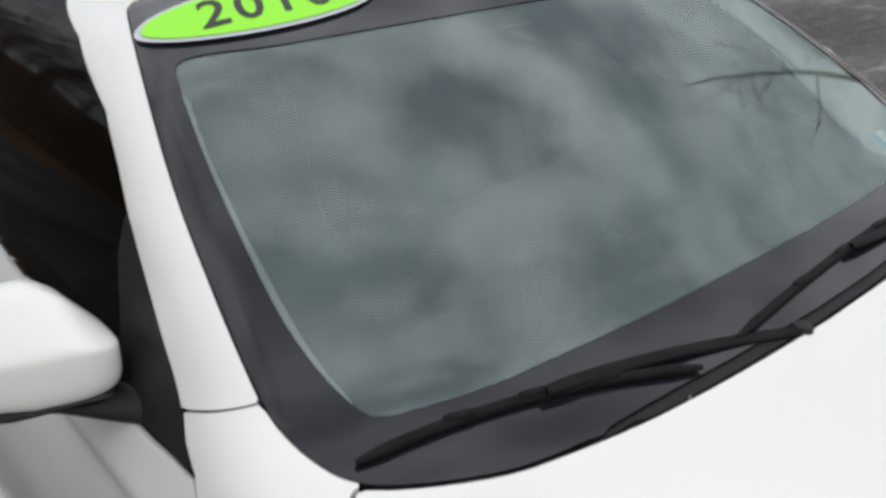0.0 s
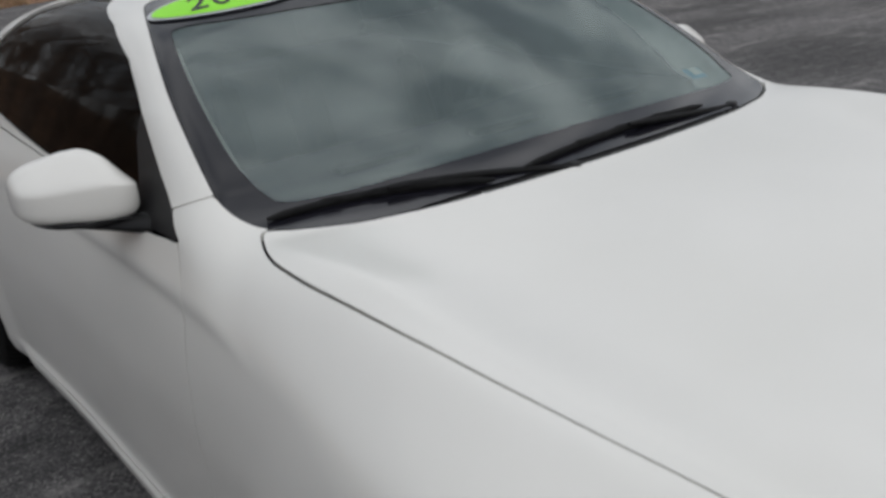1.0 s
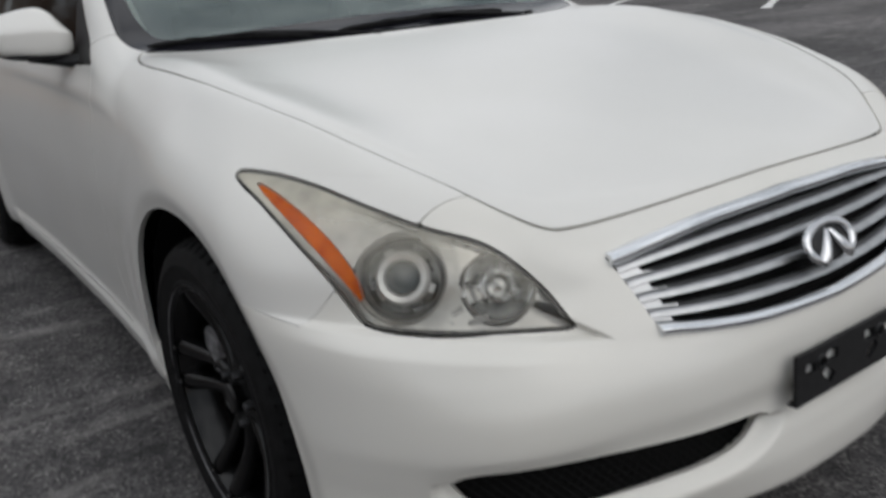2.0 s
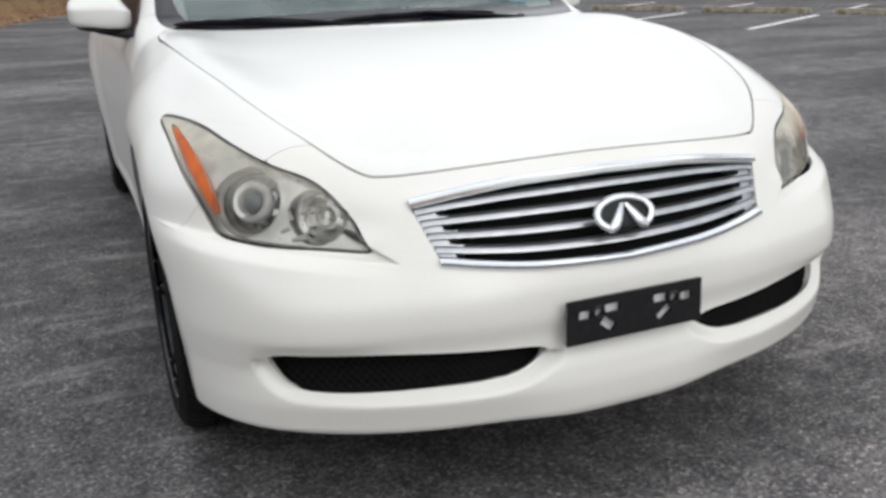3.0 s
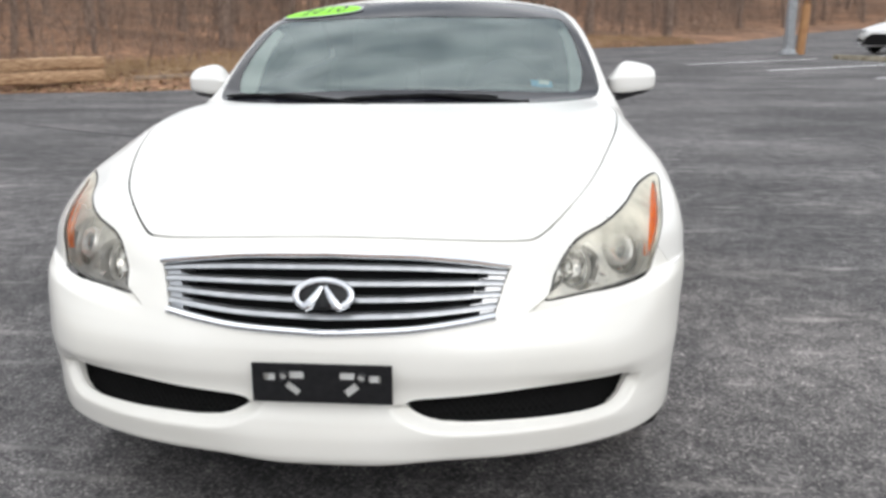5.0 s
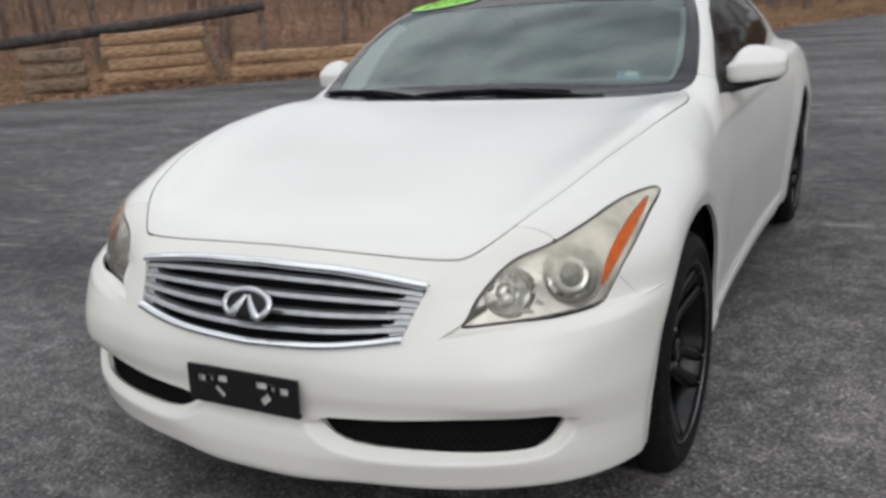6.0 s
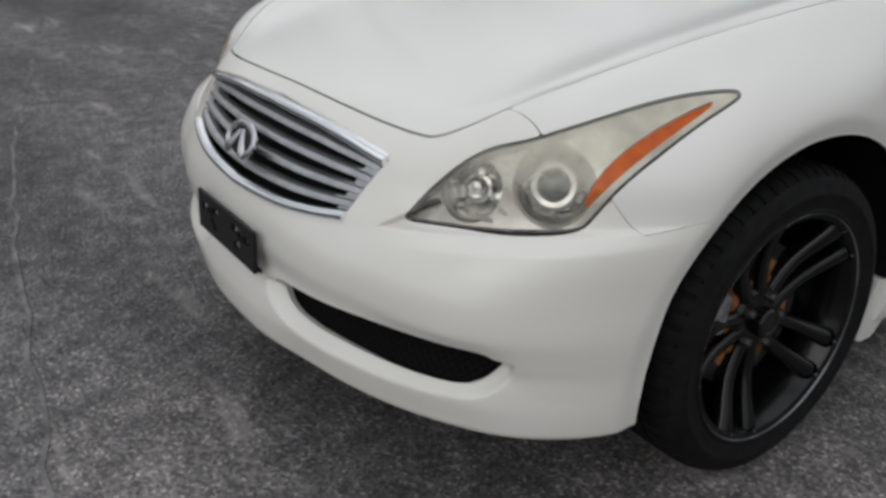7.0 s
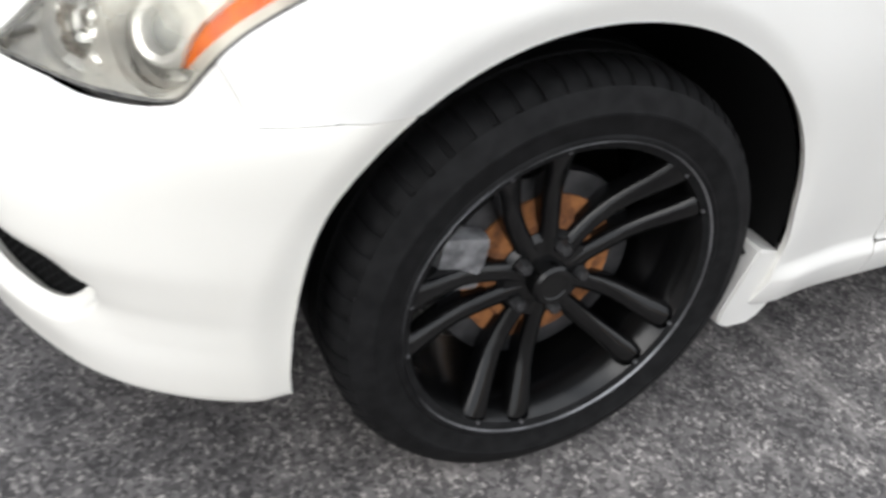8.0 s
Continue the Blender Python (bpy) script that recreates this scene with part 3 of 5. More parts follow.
def bowl(radius, depth, ring, ball):
    """A lamp's bowl, ring and lens, open towards -y."""
    out = []

    def turned(name, profile, steps, mat, label=""):
        bm = bmesh.new()
        lathe(bm, profile, steps, "y")
        out.append((name, bm, mat, label))

    turned("bowl", [(radius, 0), (radius * .97, depth * .25), (radius * .86, depth * .55), (radius * .62, depth * .85), (.012, depth), (.0005, depth)], 40, BOWL, "silver reflector bowl")
    turned("bowl_rim", [(radius * 1.02, .006), (radius * 1.03, -.003), (radius * .99, -.007), (radius * .94, -.003), (radius * .93, .006)], 48, BEZEL)
    if ball:
        turned("projector_ring", [(ring * .86, depth * .8), (ring * 1.0, depth * .5), (ring * 1.05, depth * .2), (ring * 1.0, -.001), (ring * .90, -.006), (ring * .70, -.004), (ring * .62, .004), (ring * .60, depth * .4)], 40, BRIGHT, "chrome projector ring")
        turned("projector_lens", [(ring * .62 * math.sin(a), .016 - ball * math.cos(a)) for a in np.linspace(1.5, .01, 9)], 32, BALL, "dark glass projector lens")
        turned("shield_band", [(radius * .92, depth * .30), (radius * .80, depth * .36), (radius * .79, depth * .42), (radius * .90, depth * .40)], 40, GASKET, "dark band inside the bowl")
        facets = ((238, .34, .78), (268, .26, .84), (300, .40, .86), (335, .24, .80), (22, .22, .76), (70, .30, .84), (112, .22, .80), (165, .30, .82), (205, .20, .76))
        low = ring * 1.12
    else:
        turned("bulb", [(.018, depth), (.019, .018), (.012, .009), (.0005, .006)], 20, RING, "bulb shield")
        turned("bulb_collar", [(.028, depth * .8), (.028, depth * .62), (.021, depth * .58), (.019, depth * .8)], 24, BOWL)
        facets = ((255, .42, .86), (305, .30, .84), (215, .26, .80), (20, .24, .82), (110, .28, .84))
        low = radius * .50
    for k, (a, wide, high) in enumerate(facets):
        bm = bmesh.new()
        box(bm, -radius * wide * .5, radius * wide * .5, .012, .016, low, radius * high, .0015, pose(0, 0, 0, 0, a, 0) @ pose(0, 0, 0, -16 - 7 * (k % 3), 0, 9 * (k % 2)))
        out.append(("reflector_facet", bm, (BRIGHT, CHROME, BOWL)[k % 3], ""))
    return out


def headlight(side):
    flip = (lambda m: m) if side > 0 else mirrored
    lamp = place("headlight", mesh_of("headlight", *flip(lamp_back)), REFLECTOR, car, "hazed headlight with amber side reflector")
    lens = place("lamp_lens", mesh_of("lamp_lens", *flip(lamp_lens)), CLOUDED_LENS if side > 0 else LENS, lamp, "clear plastic lens, yellowed and hazy")
    lens.visible_shadow = False
    place("bezel", mesh_of("bezel", *flip(lamp_bezel)), BEZEL, lamp, "silvery plastic inner bezel")
    place("gasket", mesh_of("gasket", *flip(lamp_rim)), GASKET, lamp)
    place("amber_reflector", mesh_of("amber_reflector", *flip(lamp_amber)), ORANGE, lamp, "orange side reflector")
    cover = place("amber_cover", mesh_of("amber_cover", *flip(lamp_cover)), CLEAR_PLASTIC, lamp, "clear lens over the amber")
    cover.visible_shadow = False
    outer = bowl(OUTER_R, .050, .043, .020)
    for pieces, at in ((outer, OUTER_AT), (bowl(INNER_R, .040, .03, 0), INNER_AT)):
        if side < 0:
            (x, y, z), (rx, ry, rz) = at.translation, at.to_euler()
            at = pose(-x, y, z, math.degrees(rx), 0, -math.degrees(rz))
        for name, bm, mat, label in pieces:
            under(lamp, name, bm, mat, label, at=at)
        if pieces is outer:
            for x, z, wide, high, lean, twist in ((-.082, -.046, .020, .030, -30, 24), (-.066, -.066, .030, .016, -44, -12), (-.118, -.068, .034, .014, -40, 10), (-.020, -.084, .040, .012, -48, 0), (-.088, -.020, .010, .034, -18, 40)):
                bm = bmesh.new()
                box(bm, -wide / 2, wide / 2, -.002, .002, -high / 2, high / 2, .0012, pose(x * side, .002, z, lean, twist * side, 0))
                under(lamp, "bezel_facet", bm, BRIGHT, at=at)


headlight(1)
headlight(-1)

# ---- grille, emblem and intakes ----
MESH_BLACK = material("black_mesh", (0.006, 0.006, 0.006), 0.7, 0.0, Specular_IOR_Level=0.15)
top_edge = spline([0, .2, .33, .447], [.743, .738, .727, .711])
low_edge = spline([0, .2, .33, .405], [.563, .570, .583, .594])
grille = place("grille", mesh_of("grille", *panel(cut(region(f_grille, gap=-.01)), 0, -.055, both=True)), MESH_BLACK, car, "black grille with silver bars and chrome frame")
rung = (sz - low_edge(sx)) / (top_edge(sx) - low_edge(sx)) * 5 - .06
f_ends = np.maximum(f_grille + .001, .346 + .030 * (sz - .60) / .12 + .026 * (rung - np.floor(rung) > .52) - sx)
ends = panel(cut(f_ends), .03, -.009)
for made in (ends, mirrored(ends)):
    place("grille_end", mesh_of("grille_end", *made), SATIN, grille, "stepped silver end of the grille")


def sweep(path, section):
    """A bar of a fixed section (pairs out and up) along a path across the nose."""
    bm = bmesh.new()
    rings = []
    for (x, y, z), (ox, oy, oz) in path:
        rings.append([bm.verts.new((x + a * ox, y + a * oy, z + a * oz + b)) for a, b in section])
    for p, q in zip(rings, rings[1:]):
        for k in range(len(section)):
            bm.faces.new((p[k], p[(k + 1) % len(section)], q[(k + 1) % len(section)], q[k]))
    bm.faces.new(rings[0]), bm.faces.new(rings[-1])
    bmesh.ops.recalc_face_normals(bm, faces=bm.faces)
    return bm


def across(height, half, n=41, inset=0.0):
    rows = []
    for x in np.linspace(-half, half, n):
        z = height(abs(x))
        rows.append(((x, surface_y_smooth(abs(x), z) + inset, z), (x * .35, -1, 0)))
    return rows


def surface_y_smooth(x, z):
    return float(nose_y(np.array([z]))[0] + .22 * x**2 + .22 * x**4)


SLAT = [(.010, -.005), (.012, -.003), (.008, .004), (.004, .006), (-.003, .007), (-.016, .007), (-.016, -.006), (.0, -.006)]
FRAME = [(.006, -.006), (.009, -.001), (.008, .006), (.003, .011), (-.004, .013), (-.016, .012), (-.016, -.010), (.0, -.009)]
for k in range(1, 5):
    level = (lambda s: lambda x: float(low_edge(np.array([x]))[0] * (1 - s) + top_edge(np.array([x]))[0] * s))(k / 5 + .012)
    under(grille, "bar", sweep(across(level, .405 + .008 * k, inset=.012), SLAT), SATIN)
under(grille, "frame", sweep(across(lambda x: float(top_edge(np.array([x]))[0]) - .006, .447), FRAME), CHROME, "chrome upper frame")
under(grille, "frame", sweep(across(lambda x: float(low_edge(np.array([x]))[0]) + .003, .412), FRAME), CHROME, "chrome lower frame")

bm = bmesh.new()
ring = [(.068 * math.sin(a) * (1 + .02 * math.cos(a)), 0, .037 * math.cos(a)) for a in np.linspace(-2.55, 2.55, 49)]
tube(bm, ring, [.0088] * 49, 10, .8, (0, 1, 0))
BADGE = material("badge_chrome", (0.62, 0.63, 0.65), 0.18, 1.0)
emblem = part("emblem", bm, BADGE, car, "chrome oval badge ring with a peaked centre", at=pose(0, .064, .658, -30, 0, 0))
for s in (-1, 1):
    bm = bmesh.new()
    tube(bm, [(s * .045, -.002, -.032), (s * .034, -.004, -.024), (s * .022, -.005, -.008), (s * .012, -.005, .008), (s * .004, -.004, .022)], [.010, .013, .011, .008, .005], 10, .7, (0, 1, 0))
    under(emblem, "peak", bm, BADGE)
bm = bmesh.new()
lathe(bm, [(.062, .012), (.062, .004), (.050, -.001), (.0005, -.002)], 40, "y")
bmesh.ops.scale(bm, vec=(1, 1, .55), verts=bm.verts)
under(emblem, "backing", bm, BLACK)

for made in (intake := panel(cut(region(f_intake, gap=-.012)), 0, -.045), mirrored(intake)):
    hole = place("lower_intake", mesh_of("lower_intake", *made), MESH_BLACK, car, "black lower air intake with mesh")
    side = 1 if made is intake else -1
    bm = bmesh.new()
    for slant in (-1, 1):
        for x0 in np.arange(.14, .80, .017):
            rows = [(x, z) for x, z in ((x0 + slant * (z - .38) * .9, z) for z in np.linspace(.33, .425, 7)) if .19 < x < .755]
            if len(rows) > 1:
                tube(bm, [(side * x, surface_y_smooth(x, z) + .040, z) for x, z in rows], .0014, 4)
    under(hole, "mesh_screen", bm, MESH_BLACK, "fine black diamond mesh")

# ---- plate bracket, a flat black plate with slots ----
gx, gz = np.meshgrid(np.linspace(-.171, .171, 115), np.linspace(-.048, .048, 33), indexing="ij")
plate_v = np.stack([gx, 0 * gx, gz], -1).reshape(-1, 3)
i = (np.arange(114)[:, None] * 33 + np.arange(32)).ravel()
plate_q = np.stack([i, i + 33, i + 34, i + 1], 1)
holes = np.full(len(plate_v), FAR)
for s in (-1, 1):
    for hx, hz, w, h, turn in ((.129, .014, .015, .010, 0), (.062, .020, .019, .010, 0), (.072, -.014, .019, .010, 38 * s)):
        c, q = math.cos(radians(turn)), math.sin(radians(turn))
        u, v = plate_v[:, 0] - s * hx, plate_v[:, 2] - hz
        holes = np.minimum(holes, np.maximum(np.abs(c * u + q * v) - w, np.abs(-q * u + c * v) - h))
    holes = np.minimum(holes, np.hypot(plate_v[:, 0] - s * .096, plate_v[:, 2] - .016) - .009)
made = panel(cut(-holes, plate_v, np.tile([0.0, -1.0, 0.0], (len(plate_v), 1)), plate_q), .008)
PLATE_AT = pose(0, .002, .456, -4, 0, 0)
GREYWHITE = material("bare_white_plastic", (0.75, 0.75, 0.73), 0.5)
bracket = place("plate_bracket", mesh_of("plate_bracket", *made), BLACK, car, "black plastic bracket with empty slots", PLATE_AT)
for s in (-1, 1):
    bm = bmesh.new()
    lathe(bm, [(.014, .012), (.016, .0), (.012, -.003), (.010, -.002), (.009, .008)], 20, "y")
    under(bracket, "boss", bm, BLACK, at=pose(s * .096, 0, .016))
bm = bmesh.new()
box(bm, -.165, .165, .014, .022, -.052, -.044, .002)
under(bracket, "lip", bm, BLACK)
bm = bmesh.new()
box(bm, -.135, .135, .012, .018, -.036, .036, .002)
under(bracket, "backing", bm, GREYWHITE, "white plastic behind the slots")

# ---- wheels ----
RUST = vary(material("rusted_iron", (0.26, 0.095, 0.03), 0.85), 35, (0.12, 0.045, 0.016), (0.40, 0.16, 0.05), 5, 0.4)
# dark edge whose grey patches stand in for broken sky highlights
LIP = vary(material("patchy_black_edge", (0.1, 0.1, 0.105), 0.4, 0.6), 6, (0.012, 0.012, 0.013), (0.30, 0.30, 0.31), 4)
STEEL = vary(material("worn_steel", (0.2, 0.2, 0.21), 0.45, 0.8), 30, (0.13, 0.13, 0.135), (0.26, 0.26, 0.27), 4)
ALLOY = vary(material("cast_alloy", (0.34, 0.34, 0.35), 0.5, 0.4), 25, (0.14, 0.14, 0.145), (0.46, 0.46, 0.47), 4, 0.2)
DISC = vary(material("dull_disc", (0.09, 0.09, 0.095), 0.4, 0.8), 20, (0.06, 0.06, 0.062), (0.13, 0.13, 0.135), 4)
DARKWELL = material("wheel_well", (0.008, 0.008, 0.008), 0.9, 0.0, Specular_IOR_Level=0.1)


def wheel(at):
    """A wheel whose outer face looks along +x from its hub face at x = 0.07."""
    hub = under(car, "wheel", bmesh_rim(), RIM, "black twin-spoke alloy wheel", at=at)
    bm = bmesh.new()
    pitch = 2 * math.pi / 64
    turns = [(k + f) * pitch for k in range(64) for f in (0, .70, .74, .96)]
    n = len(turns)
    profile = [(.243, .112), (.2565, .118), (.259, .1215), (.263, .1215), (.266, .119), (.278, .123), (.293, .1245), (.296, .1262), (.300, .1262), (.303, .1242), (.316, .1205), (.326, .1150), (.331, .1120), (.3335, .1075), (.341, .098), (.3465, .084), (.349, .066), (.349, .046), (.340, .045), (.340, .038), (.349, .037), (.349, .004), (.340, .003), (.340, -.003), (.349, -.004), (.349, -.070), (.336, -.10), (.293, -.12), (.245, -.11)]
    rings = []
    for r, a in profile:
        ring = []
        for i, turn in enumerate(turns):
            d = .0038 if i % 4 > 1 and .3325 < r and a > .04 else 0
            ring.append(bm.verts.new((a - d * .4, (r - d) * math.cos(turn), (r - d) * math.sin(turn))))
        rings.append(ring)
    for p, q in zip(rings, rings[1:]):
        for i in range(n):
            bm.faces.new((p[i], p[(i + 1) % n], q[(i + 1) % n], q[i]))
    bmesh.ops.recalc_face_normals(bm, faces=bm.faces)
    under(hub, "tyre", bm, RUBBER, "black rubber tyre with a blocked tread", 24)
    bm = bmesh.new()
    lathe(bm, [(.2570, .1155), (.2578, .1185), (.2560, .1200), (.2538, .1175), (.2535, .1145)], 96)
    under(hub, "rim_lip", bm, LIP, "black rim edge with broken highlights in its colour")
    for k in range(5):
        a = radians(37 + 72 * k)
        for s in (-1, 1):
            bm = bmesh.new()
            rows = [(.040, .014, .064, .0200, .036), (.075, .022, .062, .0170, .038), (.105, .028, .063, .0172, .038), (.14, .033, .068, .0172, .038), (.17, .036, .078, .0180, .038), (.20, .039, .091, .0198, .036), (.225, .042, .102, .0225, .032), (.243, .045, .108, .0255, .028), (.252, .047, .1105, .028, .025)]
            rings = []
            for r, l, x, half, deep in rows:
                sec = [(-half * .9, -deep), (-half, -.015), (-half * .86, -.006), (-half * .5, -.001), (half * .1, 0), (half * .7, -.004), (half, -.013), (half * .9, -deep)]
                sec = sec if s > 0 else [(-u, dx) for u, dx in sec[::-1]]
                rings.append([bm.verts.new((x + dx, r * math.cos(a) - (s * l + u) * math.sin(a), r * math.sin(a) + (s * l + u) * math.cos(a))) for u, dx in sec])
            for p, q in zip(rings, rings[1:]):
                for j in range(8):
                    bm.faces.new((p[j], p[(j + 1) % 8], q[(j + 1) % 8], q[j]))
            bm.faces.new(rings[0]), bm.faces.new(rings[-1])
            bmesh.ops.recalc_face_normals(bm, faces=bm.faces)
            under(hub, "spoke", bm, RIM, smooth=60)
            bm = bmesh.new()
            lathe(bm, [(.0045, .0), (.0045, .004), (.0005, .006)], 10)
            r, l = .244, s * .043
            under(hub, "rivet", bm, STEEL, at=pose(.109, r * math.cos(a) - l * math.sin(a), r * math.sin(a) + l * math.cos(a)))
        bm = bmesh.new()
        lathe(bm, [(.011, .0), (.011, .016), (.008, .022), (.0005, .022)], 6)
        b = a + radians(36)
        under(hub, "lug_nut", bm, DISC, at=pose(.056, .057 * math.cos(b), .057 * math.sin(b)))
    bm = bmesh.new()
    lathe(bm, [(.034, .060), (.034, .082), (.030, .087), (.022, .088), (.020, .086), (.0005, .086)], 40)
    under(hub, "centre_cap", bm, RIM, "glossy centre cap")
    bm = bmesh.new()
    lathe(bm, [(.075, .030), (.150, .030), (.165, .029), (.165, .006), (.075, .006)], 72)
    under(hub, "brake_disc", bm, DISC, "grey steel brake disc")
    bm = bmesh.new()
    lathe(bm, [(.128, .028), (.128, .034), (.098, .036), (.092, .044), (.045, .046)], 60)
    under(hub, "disc_hat", bm, RUST, "rusted centre of the brake disc")
    bm = bmesh.new()
    box(bm, .0, .062, -.015, .075, .112, .190, .014)
    box(bm, .050, .064, .000, .030, .120, .150, .006)
    under(hub, "caliper", bm, ALLOY, "grey brake caliper", at=pose(0, 0, 0, 82, 0, 0))
    return hub


def bmesh_rim():
    bm = bmesh.new()
    lathe(bm, [(.2535, .1145), (.250, .108), (.243, .095), (.236, .075), (.228, .03), (.226, -.05), (.235, -.10), (.25, -.11)], 96)
    lathe(bm, [(.076, .036), (.078, .048), (.070, .058), (.040, .063), (.0005, .064)], 48)
    return bm


FACE = .781
front_left = wheel(pose(FACE, WHEEL_Y, WHEEL_Z))
for x, y, turn in ((-FACE, WHEEL_Y, 180), (FACE, WHEEL_Y + WHEEL_BASE, 0), (-FACE, WHEEL_Y + WHEEL_BASE, 180)):
    made = copy_thing(front_left, pose(x, y, WHEEL_Z, 0, 0, turn))
    made.parent = car
for s in (-1, 1):
    for y in (.842, .842 + WHEEL_BASE):
        bm = bmesh.new()
        lathe(bm, [(ARCH_R + .006, .265), (ARCH_R + .008, -.12), (ARCH_R - .03, -.22), (.02, -.24)], 48)
        for v in [v for v in bm.verts if v.co.z < -.15]:
            bm.verts.remove(v)
        for v in bm.verts:
            if v.co.y * s > 0:
                v.co.y *= 1.09
        under(car, "wheel_well", bm, DARKWELL, at=pose(s * .60, y, .345, 0, 0, 0 if s > 0 else 180))
    # splash guard behind the front wheel, and the sill
    bm = bmesh.new()
    rows = [(1.236, .336), (1.222, .27), (1.207, .20), (1.210, .176), (1.238, .158), (1.285, .154), (1.306, .166), (1.326, .194), (1.358, .212), (1.376, .255), (1.350, .29), (1.288, .318)]
    p = [bm.verts.new((float(side_x(np.array([max(z, .285)]))[0] + side_flow(np.array([y]))[0]) - .08 * max(0, .285 - z) + .003, y, z)) for y, z in rows]
    q = [bm.verts.new((.80, y, z)) for y, z in rows]
    bm.faces.new(p), bm.faces.new(q)
    for k in range(len(rows)):
        bm.faces.new((p[k], p[(k + 1) % len(rows)], q[(k + 1) % len(rows)], q[k]))
    bmesh.ops.recalc_face_normals(bm, faces=bm.faces)
    bmesh.ops.bevel(bm, geom=list(bm.edges), offset=.004, segments=2, affect="EDGES")
    if s < 0:
        bmesh.ops.scale(bm, vec=(-1, 1, 1), verts=bm.verts)
        bmesh.ops.reverse_faces(bm, faces=bm.faces)
    guard = under(car, "splash_guard", bm, PAINT, "white splash guard")
    bm = bmesh.new()
    lathe(bm, [(.006, 0), (.006, -.003), (.003, -.005), (.0005, -.005)], 12, "y")
    under(guard, "screw", bm, BLACK, "dark screw head", at=pose(s * .858, 1.227, .318))

bm = bmesh.new()
box(bm, -.80, .80, 1.25, 3.25, .20, .30)
box(bm, -.60, .60, .20, 1.25, .205, .30)
box(bm, -.60, .60, 3.25, 4.40, .24, .36)
under(car, "underbody", bm, GAP)


# ---- door mirrors ----
def mirror(s):
    bm = bmesh.new()
    bmesh.ops.create_uvsphere(bm, u_segments=56, v_segments=44, radius=1)
    for v in bm.verts:
        x, y, z = (math.copysign(abs(c) ** e, c) for c, e in zip(v.co, (.36, .55, .45)))
        out, fore = (x + 1) / 2, max(0, -y)
        # the rim peaks near the inner end, the cover slopes down from it to a crease in front
        rim = float(np.interp(out, (0, .06, .12, .20, .28, .36, .46, .60, .80, 1), (.012, .024, .038, .058, .070, .0755, .0755, .070, .061, .048)))
        low = float(np.interp(out, (0, .5, 1), (.060, .056, .042)))
        sweep = .03 * max(0, (.5 - out) / .5) ** 1.4 * fore
        v.co = (s * (.918 + .100 * x), 1.828 + .072 * out + .072 * y * (1 - .25 * out) + sweep, 1.036 + (rim * z * (1 - .62 * fore) if z > 0 else low * z))
    bmesh.ops.recalc_face_normals(bm, faces=bm.faces)
    shell_ob = under(car, "door_mirror", bm, PAINT, "white door mirror on a black foot", 60)
    bm = bmesh.new()
    bmesh.ops.create_uvsphere(bm, u_segments=32, v_segments=16, radius=1)
    for v in bm.verts:
        x, y, z = v.co
        q = lambda c, e: math.copysign(abs(c) ** e, c)
        v.co = (s * (.910 + .088 * q(x, .6)), 1.834 + .034 * (x + 1) + .062 * q(y, .7), .978 + .012 * z + .014 * (x + 1) / 2)
    bmesh.ops.recalc_face_normals(bm, faces=bm.faces)
    under(shell_ob, "lower_cover", bm, BLACK, "black lower cover")
    bm = bmesh.new()
    tube(bm, [(s * .93, 1.86, .978), (s * .88, 1.84, .970), (s * .84, 1.81, .966), (s * .80, 1.78, .966)], [.016, .022, .030, .042], 14, .55)
    under(shell_ob, "foot", bm, BLACK, "black mirror foot")
    bm = bmesh.new()
    lathe(bm, [(.072, .004), (.074, 0), (.070, -.003), (.0005, -.003)], 40, "y")
    bmesh.ops.scale(bm, vec=(1.05, 1, .55), verts=bm.verts)
    under(shell_ob, "mirror_glass", bm, material("mirror_silver", (.9, .9, .9), .02, 1.0), at=pose(s * .914, 1.925, 1.044, 0, 0, s * 18))


mirror(1)
mirror(-1)


# ---- wipers on the cowl ----
def wiper(arm, blade):
    def lie(path, up):
        return [(x, y, z + u) for (x, y), z, u in zip(path, skin_z(*zip(*path)), up)]

    bm = bmesh.new()
    tube(bm, lie(arm, np.linspace(-.006, .013, len(arm))), [.011] + [.009] * (len(arm) - 2) + [.006], 12, .7)
    ob = under(car, "wiper", bm, RUBBER, "black windscreen wiper")
    bm = bmesh.new()
    tube(bm, lie(blade, [.005] * len(blade)), [.003] + [.006] * (len(blade) - 2) + [.003], 10, 1.2)
    under(ob, "blade", bm, RUBBER)
    (x0, y0), (x1, y1) = blade[0], blade[-1]
    slant = math.degrees(math.atan((y1 - y0) / (x1 - x0)))
    for k in (4, 7, 10):
        bm = bmesh.new()
        x, y = blade[k]
        box(bm, -.018, .018, -.005, .005, .003, .014, .004, pose(x, y, skin_z(x, y)[0], 0, 0, slant))
        under(ob, "blade_clip", bm, RUBBER)
    bm = bmesh.new()
    lathe(bm, [(.015, -.03), (.015, -.002), (.011, .004), (.0005, .005)], 20, "z")
    x, y = arm[0]
    under(ob, "pivot", bm, BLACK, at=pose(x, y, skin_z(x, y)[0]))


def line(a, b, n=8, bow=0.0):
    return [(a[0] + (b[0] - a[0]) * t, a[1] + (b[1] - a[1]) * t + bow * 4 * t * (1 - t)) for t in np.linspace(0, 1, n)]


wiper(line((-.13, 1.350), (-.505, 1.446), 13, .008), line((-.315, 1.376), (-.718, 1.496), 15, .017))
wiper(line((.475, 1.402), (.09, 1.396), 13, -.004), line((.37, 1.412), (-.232, 1.381), 15, .004))
